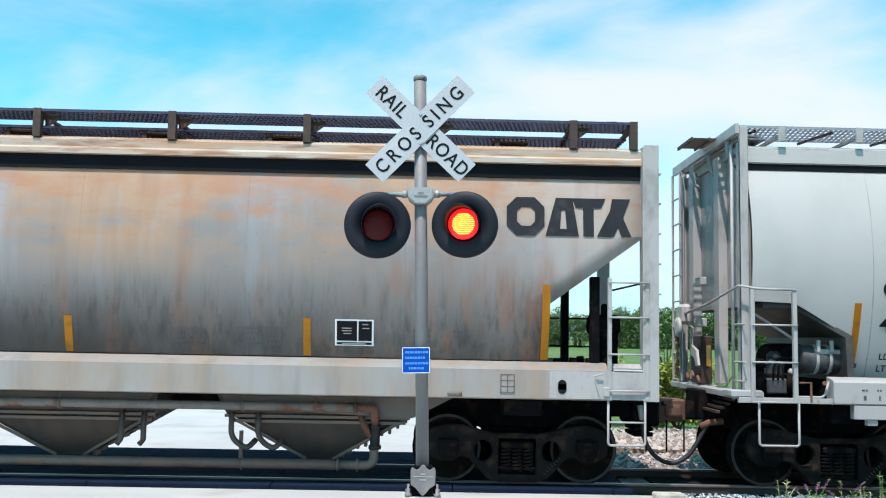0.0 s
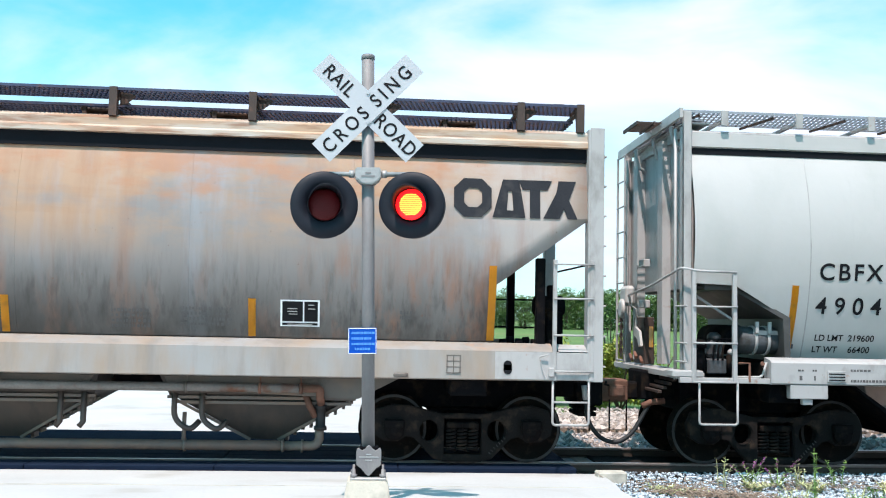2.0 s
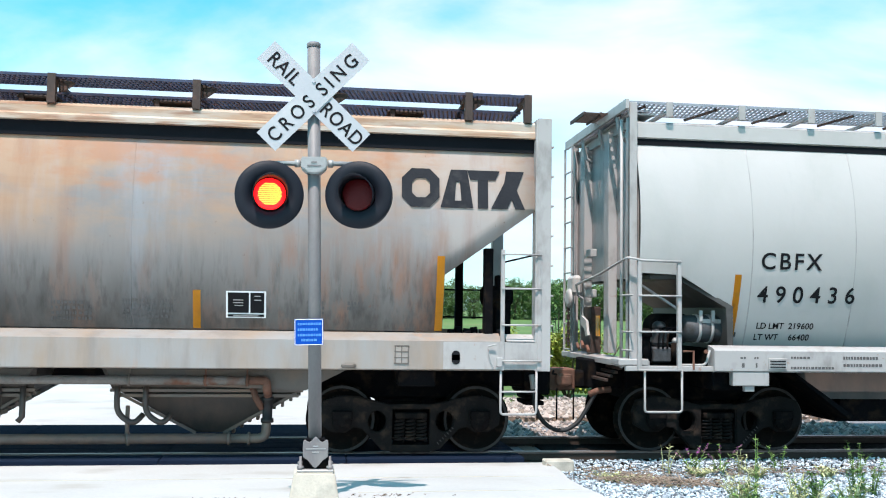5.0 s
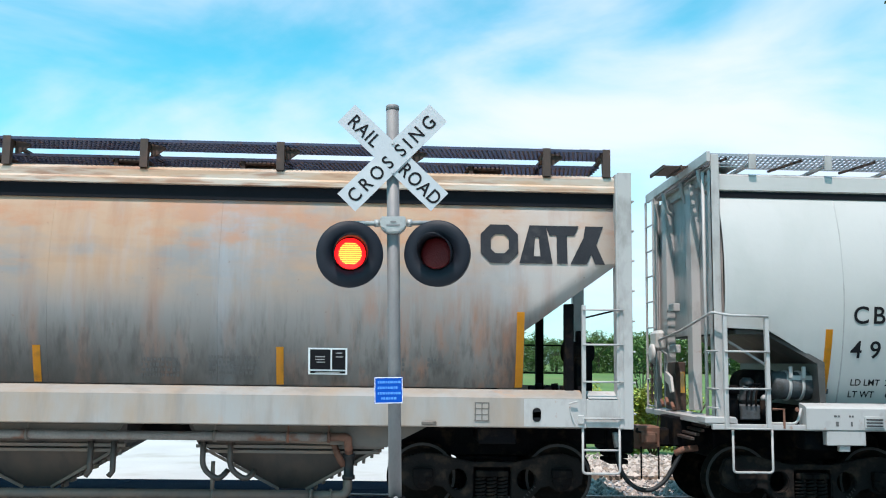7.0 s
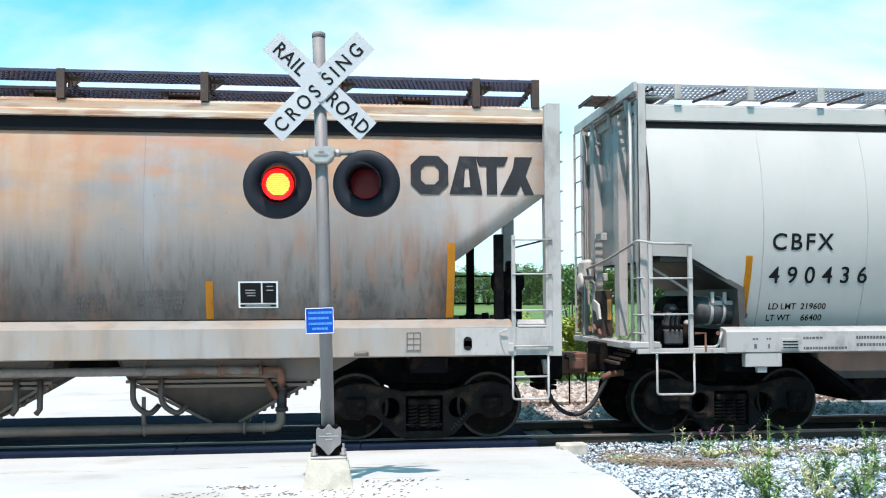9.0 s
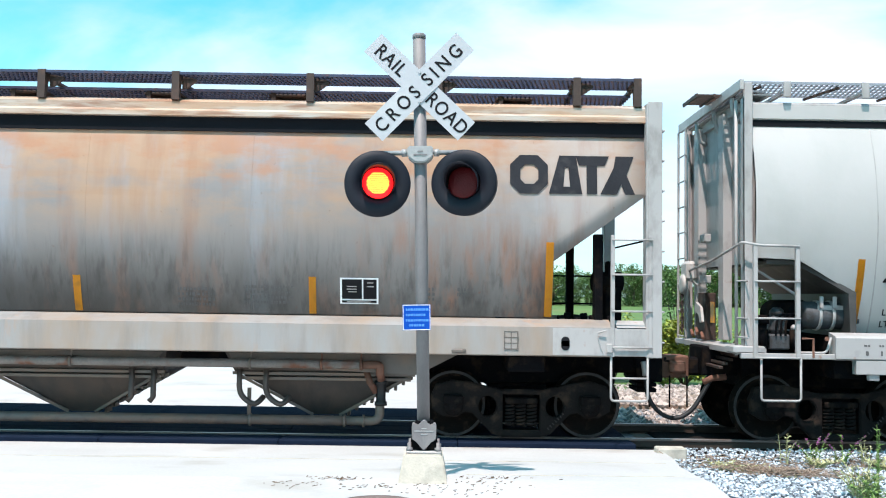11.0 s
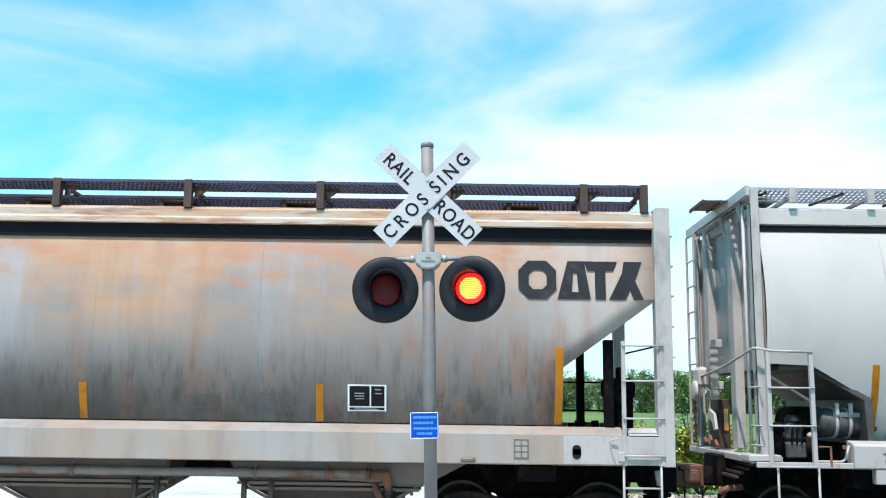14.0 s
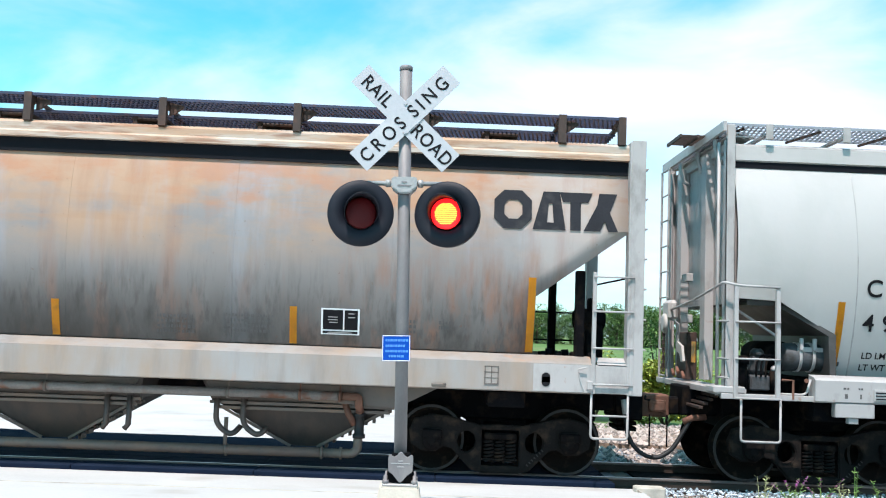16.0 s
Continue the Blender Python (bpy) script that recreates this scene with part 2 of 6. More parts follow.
LOGO_INK = material("faded_dark_logo_paint", (0.024, 0.025, 0.030), 0.75, spec=0.15, vary=0.3, stain=(0.05, 0.048, 0.05), stain_amount=0.3, stain_scale=5)
WHITE = material("white_paint", (0.78, 0.79, 0.80), 0.45, vary=0.06)
SIGN_WHITE = material("white_reflective_sheeting", (0.43, 0.44, 0.465), 0.4, vary=0.05, stain=(0.6, 0.6, 0.58), stain_amount=0.2)
GALV = material("galvanised_steel", (0.18, 0.17, 0.172), 0.6, metal=0.15, vary=0.18, scale=5, fine=60, stain=(0.24, 0.23, 0.22), stain_amount=0.25, stain_scale=4, stretch=(1, 1, 0.4))
CAST_GREY = material("cast_aluminium", (0.36, 0.355, 0.35), 0.5, metal=0.4, vary=0.15, bump=0.2)
LAMP_BLACK = material("black_lamp_enamel", (0.008, 0.010, 0.017), 0.55, spec=0.25, vary=0.25, fine=20, bump=0.05)
LENS_RED = material("dark_red_lens", (0.075, 0.004, 0.006), 0.35, spec=0.2, vary=0.25, fine=90, bump=0.3)
LED_GLOW = glowing("lit_red_led_array", (1.0, 0.008, 0.010), 2.0)
LED_CORE = glowing("lit_led_core", (1.0, 0.40, 0.05), 1.9)
BLUE = material("blue_reflective_sheeting", (0.0015, 0.06, 0.36), 0.5, spec=0.15, vary=0.08)
CONCRETE = material("pale_concrete", (0.46, 0.455, 0.445), 0.85, vary=0.14, scale=0.7, fine=25, bump=0.25, stain=(0.36, 0.34, 0.31), stain_amount=0.25, stain_scale=0.8)
FOUNDATION = material("cast_concrete_block", (0.50, 0.46, 0.39), 0.9, vary=0.15, scale=6, fine=50, bump=0.2, stain=(0.30, 0.28, 0.24), stain_amount=0.4, stain_scale=4)
# crossing asphalt; also colours the painted train shadow on the far road
ASPHALT = material("asphalt_and_shadow_dark", (0.010, 0.017, 0.034), 0.9, spec=0.03, vary=0.3, scale=4, fine=80, bump=0.4)
OLD_TIE = material("weathered_tie_timber", (0.22, 0.17, 0.13), 0.9, vary=0.4, scale=4, fine=40, bump=0.5, stretch=(4, 0.5, 4))
RAIL_STEEL = material("rail_steel", (0.06, 0.045, 0.036), 0.6, metal=0.5, vary=0.3, stretch=(0.4, 4, 4))
RAIL_HEAD = material("polished_rail_head", (0.20, 0.17, 0.155), 0.35, metal=0.6, vary=0.1)
# ballast with the shade under the train put into its colour
SHADE_BED = material("shade_darkened_ballast", (0.020, 0.018, 0.017), 0.9, vary=0.5, scale=14, fine=60, bump=0.8, spec=0.03)
GRAVEL = material("grey_ballast_bed", (0.22, 0.225, 0.235), 0.95, vary=0.4, scale=12, fine=60, bump=0.9)
STONE = material("ballast_stone", (0.40, 0.46, 0.51), 0.9, vary=0.7, scale=20, fine=90, bump=0.3, island=True)
FAR_STONE = material("dusty_brown_stone", (0.34, 0.29, 0.26), 0.9, vary=0.6, scale=20, fine=90, bump=0.3, island=True)
LITTER = material("dead_leaf_litter", (0.13, 0.09, 0.06), 0.95, vary=0.5, scale=20, fine=90, bump=0.0, island=True)
DIRT = material("dry_dirt_and_dead_weeds", (0.27, 0.20, 0.15), 0.95, vary=0.35, scale=6, fine=60, bump=0.6)
GRASS = material("field_grass", (0.085, 0.16, 0.035), 0.9, vary=0.35, scale=0.12, fine=3.0, bump=0.3, stain=(0.15, 0.17, 0.05), stain_amount=0.4, stain_scale=0.05)
LEAF = material("tree_leaves", (0.085, 0.16, 0.04), 0.7, vary=0.5, scale=0.6, fine=6, bump=0.0, island=True)
BUSH_LEAF = material("yellow_green_leaves", (0.27, 0.31, 0.05), 0.6, vary=0.45, scale=2, fine=12, bump=0.0, island=True)
WEED_LEAF = material("weed_leaves", (0.13, 0.22, 0.05), 0.6, vary=0.4, scale=6, fine=30, bump=0.0, island=True)
DRY_STALK = material("dry_weed_stalks", (0.42, 0.43, 0.22), 0.8, vary=0.35, scale=6, fine=30, bump=0.0, island=True)
PURPLE = material("purple_flower_spike", (0.42, 0.10, 0.36), 0.7, vary=0.3, island=True)
# grimed grey paint, its colour darkened to hold the shade under the end
SLOPE_PAINT = streaked_paint("grimed_shade_dark_slope_paint", (0.055, 0.052, 0.05), [
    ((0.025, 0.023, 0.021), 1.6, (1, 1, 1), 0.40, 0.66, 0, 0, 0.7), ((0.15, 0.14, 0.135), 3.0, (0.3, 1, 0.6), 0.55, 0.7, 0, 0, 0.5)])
TANK_GREY = material("grey_brake_gear_paint", (0.055, 0.06, 0.066), 0.6, vary=0.35, scale=6, bump=0.2, stain=(0.03, 0.027, 0.025), stain_amount=0.5, stain_scale=7)
BARK = material("bark", (0.09, 0.07, 0.05), 0.9, vary=0.3, bump=0.4)


# ---- mesh helpers ----
def box(bm, x0, x1, y0, y1, z0, z1, bevel=0.0):
    vs = [bm.verts.new((x, y, z)) for x in (x0, x1) for y in (y0, y1) for z in (z0, z1)]
    fs = [bm.faces.new([vs[i] for i in f]) for f in ((0, 1, 3, 2), (4, 6, 7, 5), (0, 4, 5, 1), (2, 3, 7, 6), (0, 2, 6, 4), (1, 5, 7, 3))]
    if bevel:
        bmesh.ops.bevel(bm, geom=list({e for f in fs for e in f.edges}), offset=bevel, segments=1, affect="EDGES")
    return bm


def beam(bm, p, q, w, h=None, up=(0, 0, 1)):
    """A bar of section w by h from p to q."""
    h = w if h is None else h
    p, q = Vector(p), Vector(q)
    d = (q - p).normalized()
    s = d.cross(Vector(up))
    s = s.normalized() if s.length > 1e-4 else Vector((1, 0, 0))
    u = s.cross(d).normalized()
    vs = [bm.verts.new(e + s * a * w / 2 + u * b * h / 2) for e in (p, q) for a, b in ((-1, -1), (1, -1), (1, 1), (-1, 1))]
    for f in ((0, 1, 2, 3), (7, 6, 5, 4), (0, 4, 5, 1), (1, 5, 6, 2), (2, 6, 7, 3), (3, 7, 4, 0)):
        bm.faces.new([vs[i] for i in f])
    return bm


def rod(bm, points, r, seg=8, caps=True):
    """A round bar through points; r may be one radius or one for each point."""
    pts = [Vector(p) for p in points]
    rs = r if isinstance(r, (list, tuple)) else [r] * len(pts)
    rings, side = [], None
    for i, p in enumerate(pts):
        d = (pts[min(i + 1, len(pts) - 1)] - pts[max(i - 1, 0)]).normalized()
        if side is None:
            side = d.cross(Vector((0.31, 0.2, 1)) if abs(d.z) < 0.9 else Vector((1, 0, 0))).normalized()
        side = (side - d * side.dot(d)).normalized()
        u = d.cross(side)
        rings.append([bm.verts.new(p + (side * math.cos(a) + u * math.sin(a)) * rs[i]) for a in (2 * math.pi * k / seg for k in range(seg))])
    for a, b in zip(rings, rings[1:]):
        for k in range(seg):
            f = bm.faces.new((a[k], a[(k + 1) % seg], b[(k + 1) % seg], b[k]))
            f.smooth = seg > 6
    if caps:
        bm.faces.new(rings[0][::-1])
        bm.faces.new(rings[-1])
    return bm


def arc_points(points, radius, n=5):
    """The polyline with its inner corners rounded."""
    pts = [Vector(p) for p in points]
    out = [pts[0]]
    for a, b, c in zip(pts, pts[1:], pts[2:]):
        r = min(radius, (a - b).length / 2, (c - b).length / 2)
        p, q = b + (a - b).normalized() * r, b + (c - b).normalized() * r
        out += [p * (1 - t) ** 2 + b * 2 * t * (1 - t) + q * t * t for t in (k / n for k in range(n + 1))]
    return out + [pts[-1]]


def prism(bm, poly, y0, y1, plane="xz"):
    """A flat outline pushed out between two values of the third axis."""
    def at(p, v):
        return {"xz": (p[0], v, p[1]), "yz": (v, p[0], p[1]), "xy": (p[0], p[1], v)}[plane]
    a = [bm.verts.new(at(p, y0)) for p in poly]
    b = [bm.verts.new(at(p, y1)) for p in poly]
    bm.faces.new(a)
    bm.faces.new(b[::-1])
    for i in range(len(poly)):
        j = (i + 1) % len(poly)
        bm.faces.new((a[j], a[i], b[i], b[j]))
    return bm


def ring_prism(bm, outer, inner, y0, y1):
    """An outline in the xz plane with one hole, both with as many corners, pushed out in y."""
    n = len(outer)
    v = [[bm.verts.new((p[0], y, p[1])) for p in poly] for y in (y0, y1) for poly in (outer, inner)]
    for i in range(n):
        j = (i + 1) % n
        bm.faces.new((v[0][i], v[0][j], v[1][j], v[1][i]))
        bm.faces.new((v[2][j], v[2][i], v[3][i], v[3][j]))
        bm.faces.new((v[0][j], v[0][i], v[2][i], v[2][j]))
        bm.faces.new((v[1][i], v[1][j], v[3][j], v[3][i]))
    return bm


def lathe(bm, profile, centre, axis="y", seg=32):
    """A turned shape from (distance along the axis, radius) pairs."""
    c = Vector(centre)
    rings = []
    for h, r in profile:
        ring = []
        for k in range(seg):
            a = 2 * math.pi * k / seg
            u, w = r * math.cos(a), r * math.sin(a)
            ring.append(bm.verts.new(c + Vector({"y": (u, h, w), "x": (h, u, w), "z": (u, w, h)}[axis])))
        rings.append(ring)
    for a, b in zip(rings, rings[1:]):
        for k in range(seg):
            f = bm.faces.new((a[k], a[(k + 1) % seg], b[(k + 1) % seg], b[k]))
            f.smooth = True
    bm.faces.new(rings[0][::-1])
    bm.faces.new(rings[-1])
    return bm


BASE = {}


def thing(name, at, label, category, group="", kind=""):
    ob = new(name)
    ob.empty_display_size = 0.1
    ob.location = at
    BASE[ob] = Vector(at)
    return tagged(ob, label, category, group, kind)


def part(name, bm, mat, parent=None, label="", smooth=False):
    """One mesh object; its bmesh is in world metres."""
    bmesh.ops.recalc_face_normals(bm, faces=bm.faces[:])
    base = BASE[parent] if parent else Vector()
    bm.transform(Matrix.Translation(-base))
    me = bpy.data.meshes.new(name)
    bm.to_mesh(me)
    bm.free()
    me.materials.append(mat)
    if smooth:
        for p in me.polygons:
            p.use_smooth = True
    ob = new(name, me)
    BASE[ob] = base
    if parent:
        ob.parent = parent
    return tagged(ob, label)


def B():
    return bmesh.new()


def single(name, bm, mat, label, category, kind="", group=""):
    """A thing of one mesh."""
    return tagged(part(name, bm, mat), label, category, group, kind)


def lettering(text, size, mat, parent, m, name="letter", label="", bold=0.0, depth=0.002, space=1.0, align="LEFT", lie=None):
    """Words as a thin mesh, at the pose m in world metres."""
    cu = bpy.data.curves.new(name, "FONT")
    cu.body, cu.size, cu.extrude, cu.offset, cu.space_character, cu.align_x = text, size, depth, bold, space, align
    tmp = bpy.data.objects.new(name, cu)
    scene.collection.objects.link(tmp)
    bpy.context.view_layer.update()
    me = bpy.data.meshes.new_from_object(tmp.evaluated_get(bpy.context.evaluated_depsgraph_get()))
    bpy.data.objects.remove(tmp)
    base = BASE[parent]
    bm = bmesh.new()
    bm.from_mesh(me)
    bpy.data.meshes.remove(me)
    bmesh.ops.remove_doubles(bm, verts=bm.verts[:], dist=1e-6)
    left, glyphs = set(bm.verts), []
    while left:
        todo, found = [left.pop()], []
        while todo:
            v = todo.pop()
            found.append(v)
            for e in v.link_edges:
                o = e.other_vert(v)
                if o in left:
                    left.discard(o)
                    todo.append(o)
        glyphs.append(found)
    glyphs.sort(key=lambda g: min(v.co.x for v in g))
    for g in glyphs:
        inside = {v: k for k, v in enumerate(g)}
        co = []
        for v in g:
            p = m @ v.co
            if lie:
                p.y = lie(p.z)
            co.append(p - base)
        sheet = bpy.data.meshes.new(name)
        sheet.from_pydata(co, [], [[inside[v] for v in fc.verts] for fc in bm.faces if fc.verts[0] in inside])
        sheet.materials.append(mat)
        ob = new(name, sheet)
        BASE[ob] = base
        ob.parent = parent
        tagged(ob, label)
    bm.free()


FACING = pose(0, 0, 0, 90, 0, 0)     # writing that faces the road


def writing(text, x, y, z, height, **k):
    """Arguments for lettering on a side that faces the road: left end, baseline and capital height."""
    return dict(text=text, size=height / 0.70, m=Matrix.Translation((x, y, z)) @ FACING, **k)


# ---- ground ----
def ground_z(y):
    if y < 8.8:
        return 0.06
    if y < 12.6:
        return 0.06 - 0.10 * (y - 8.8)
    if y < 26:
        return -0.32
    return -0.32 + min((y - 26) / 134.0, 3.0) * 0.85


bm = B()
ys = [-600, -60, -8, 4, 8.8, 9.6, 10.6, 11.6, 12.6, 16, 21, 26, 60, 160, 300, 900, 3000]
xs = [-3000, -700, -150, -40, -12, 0, 3.5, 9, 20, 60, 200, 800, 3000]
grid = [[bm.verts.new((x, y, ground_z(y) - (0.30 if y < 12 else 0.14))) for x in xs] for y in ys]
for a, b in zip(grid, grid[1:]):
    for i in range(len(xs) - 1):
        bm.faces.new((a[i], a[i + 1], b[i + 1], b[i]))
single("ground", bm, GRASS, "flat green grass field reaching the horizon", "ground", "structure")

bm = B()
rows_y = [-60, -8, 2, 6, 8, 8.8, 9.6, 10.6, 11.6, 12.9]
edge = {-60: 3.6, -8: 3.0, 2: 3.0, 6: 3.0, 8: 3.04, 8.8: 3.08, 9.6: 3.14, 10.6: 3.26, 11.6: 3.46, 12.9: 3.62}
top = [[bm.verts.new((x, y, ground_z(y))) for x in (-40, -10, -4, 0, edge[y])] for y in rows_y]
for a, b in zip(top, top[1:]):
    for i in range(4):
        bm.faces.new((a[i], a[i + 1], b[i + 1], b[i]))
ext = bmesh.ops.extrude_face_region(bm, geom=bm.faces[:])
for v in ext["geom"]:
    if isinstance(v, bmesh.types.BMVert):
        v.co.z -= 0.13
single("road", bm, CONCRETE, "sunlit pale concrete road running up to the crossing", "road", "structure")

# ---- track and crossing ----
TRACK_Y, RAIL_Z = 14.2, -0.25
cs = thing("crossing_surface", (-1, TRACK_Y, -0.42), "dark worn crossing panels laid between the rails", "pavement", "", "structure")
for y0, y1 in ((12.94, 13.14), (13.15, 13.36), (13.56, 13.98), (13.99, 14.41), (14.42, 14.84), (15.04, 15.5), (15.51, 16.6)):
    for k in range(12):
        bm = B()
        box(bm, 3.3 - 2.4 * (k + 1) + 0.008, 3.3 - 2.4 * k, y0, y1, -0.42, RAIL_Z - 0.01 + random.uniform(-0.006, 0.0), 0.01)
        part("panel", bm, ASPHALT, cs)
bm = B()
prism(bm, [(-60, 16.6), (2.6, 16.6), (2.9, 21), (2.9, 60), (-60, 60)], -0.52, -0.435, "xy")
single("road", bm, CONCRETE, "sunlit pale concrete road beyond the track", "road", "structure")
# the train's shadow on the far concrete, laid as a dark sheet
bm = B()
prism(bm, [(16.61, -0.27), (17.9, -0.425), (17.9, -0.43), (16.61, -0.43)], -40, 2.6, "yz")
single("train_shadow_ramp", bm, ASPHALT, "dark ramp painting the train's shadow beyond the crossing", "road", "structure")
bm = B()
prism(bm, [(3.0, 3.0), (60, 3.0), (60, 18.6), (2.7, 18.6), (2.65, 16.6), (3.3, 16.6), (3.3, 12.5), (3.2, 11.5)], -0.47, -0.40, "xy")
single("ballast_bed", bm, GRAVEL, "grey crushed stone bed beside the track", "gravel", "structure")


# dark slab standing in for the shade on the ballast
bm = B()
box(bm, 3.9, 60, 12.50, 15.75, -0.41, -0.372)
single("track_bed", bm, SHADE_BED, "ballast between the rails, darkened for the train's shade", "gravel", "structure")


def rail(y):
    r = thing("rail", (4, y, -0.4), "worn steel rail with a polished head", "rail", "rails of the track", "structure")
    bm = B()
    prism(bm, [(y - 0.07, -0.40), (y + 0.07, -0.40), (y + 0.07, -0.385), (y + 0.012, -0.37), (y + 0.012, -0.285), (y - 0.012, -0.285),
               (y - 0.012, -0.37), (y - 0.07, -0.385)], -60, 60, "yz")
    part("rail_web", bm, RAIL_STEEL, r)
    bm = B()
    box(bm, -60, 60, y - 0.036, y + 0.036, -0.285, RAIL_Z, 0.006)
    part("rail_head", bm, RAIL_HEAD, r, "polished steel rail head")


rail(TRACK_Y - 0.7535)
rail(TRACK_Y + 0.7535)
bm = B()
box(bm, -0.115, 0.115, -1.3, 1.3, -0.2, 0, 0.012)
tie_mesh = bpy.data.meshes.new("railway_tie")
bm.to_mesh(tie_mesh)
bm.free()
tie_mesh.materials.append(OLD_TIE)
for i in range(30):
    t = new("railway_tie", tie_mesh)
    t.matrix_basis = pose(3.75 + 0.52 * i, TRACK_Y + random.uniform(-0.04, 0.04), -0.385 + random.uniform(-0.006, 0.004), 0, 0, random.uniform(-1, 1))
    tagged(t, "weathered brown timber tie under the rails", "railway tie", "ties of the track")


# ---- hopper wagons ----
def walkway(parent, x0, x1, y0, y1, z, mat, pitch=0.062, deep=0.03):
    """Open grating on edge bars."""
    bm = B()
    n = int((x1 - x0) / pitch)
    for i in range(n):
        x = x0 + (i + 0.5) * pitch
        beam(bm, (x - pitch * 0.9, y0, z), (x + pitch * 0.9, y1, z), 0.020, deep)
    for k in range(1, 5):
        y = y0 + (y1 - y0) * k / 5
        beam(bm, (x0, y, z), (x1, y, z), 0.012, deep)
    ob = part("grating", bm, mat, parent)
    tagged(ob, kind="stuff")
    for y in (y0, y1):
        bm = B()
        beam(bm, (x0, y, z), (x1, y, z), 0.02, 0.035)
        part("edge_bar", bm, mat, parent)


def side_panel(bm, profile, y_mid, x_left, x_right, mirror=False, cols=40):
    """A curved side from (inset, z) rows between two end lines, x given for each z."""
    rows = []
    for inset, z in profile:
        a, b = x_left(z), x_right(z)
        y = SIDE_Y + inset
        rows.append([bm.verts.new((a + (b - a) * k / cols, 2 * y_mid - y if mirror else y, z)) for k in range(cols + 1)])
    for p, q in zip(rows, rows[1:]):
        for k in range(cols):
            f = bm.faces.new((p[k], p[k + 1], q[k + 1], q[k]))
            f.smooth = True
    return rows


def smooth_profile(knots, n=18):
    zs = np.array([k[1] for k in knots][::-1])
    ins = np.array([k[0] for k in knots][::-1])
    out = []
    co = np.polyfit(zs, ins, min(3, len(zs) - 1))
    for z in np.linspace(zs[-1], zs[0], n):
        out.append((float(np.polyval(co, z)), float(z)))
    return out


SIDE_Y = 12.62
FAR_Y = 2 * TRACK_Y - SIDE_Y


def octagon(cx, cz, w, h, cut):
    return [(cx - w / 2 + cut, cz - h / 2), (cx + w / 2 - cut, cz - h / 2), (cx + w / 2, cz - h / 2 + cut), (cx + w / 2, cz + h / 2 - cut),
            (cx + w / 2 - cut, cz + h / 2), (cx - w / 2 + cut, cz + h / 2), (cx - w / 2, cz + h / 2 - cut), (cx - w / 2, cz - h / 2 + cut)]


def wheelset(parent, x):
    """Axle with two flanged wheels."""
    for s in (-1, 1):
        y = TRACK_Y + s * 0.7535
        bm = B()
        o = s            # outward
        prof = [(0.07 * o, 0.14), (0.085 * o, 0.13), (0.085 * o, 0.10), (0.03 * o, 0.16), (0.015 * o, 0.36), (0.068 * o, 0.40), (0.068 * o, 0.452), (-0.03 * o, 0.457),
                (-0.045 * o, 0.485), (-0.068 * o, 0.483), (-0.068 * o, 0.40), (-0.02 * o, 0.36), (-0.02 * o, 0.15), (-0.07 * o, 0.12)]
        lathe(bm, prof, (x, y, RAIL_Z + 0.457), seg=48)
        wheel = part("wheel", bm, WHEEL_STEEL, parent, "rusty steel wheel")
        bm = B()
        c = (x, y + o * 0.0685, RAIL_Z + 0.457)
        ring_prism(bm, [(x + 0.452 * math.cos(a), c[2] + 0.452 * math.sin(a)) for a in np.linspace(0, 6.283, 49)[:-1]],
                   [(x + 0.415 * math.cos(a), c[2] + 0.415 * math.sin(a)) for a in np.linspace(0, 6.283, 49)[:-1]], c[1] - 0.001, c[1] + 0.002)
        part("rim_face", bm, RIM, wheel, "worn pale rim face")
    bm = B()
    rod(bm, [(x, TRACK_Y - 1.1, RAIL_Z + 0.457), (x, TRACK_Y + 1.1, RAIL_Z + 0.457)], 0.08, 16)
    part("axle", bm, BLACK_STEEL, parent)


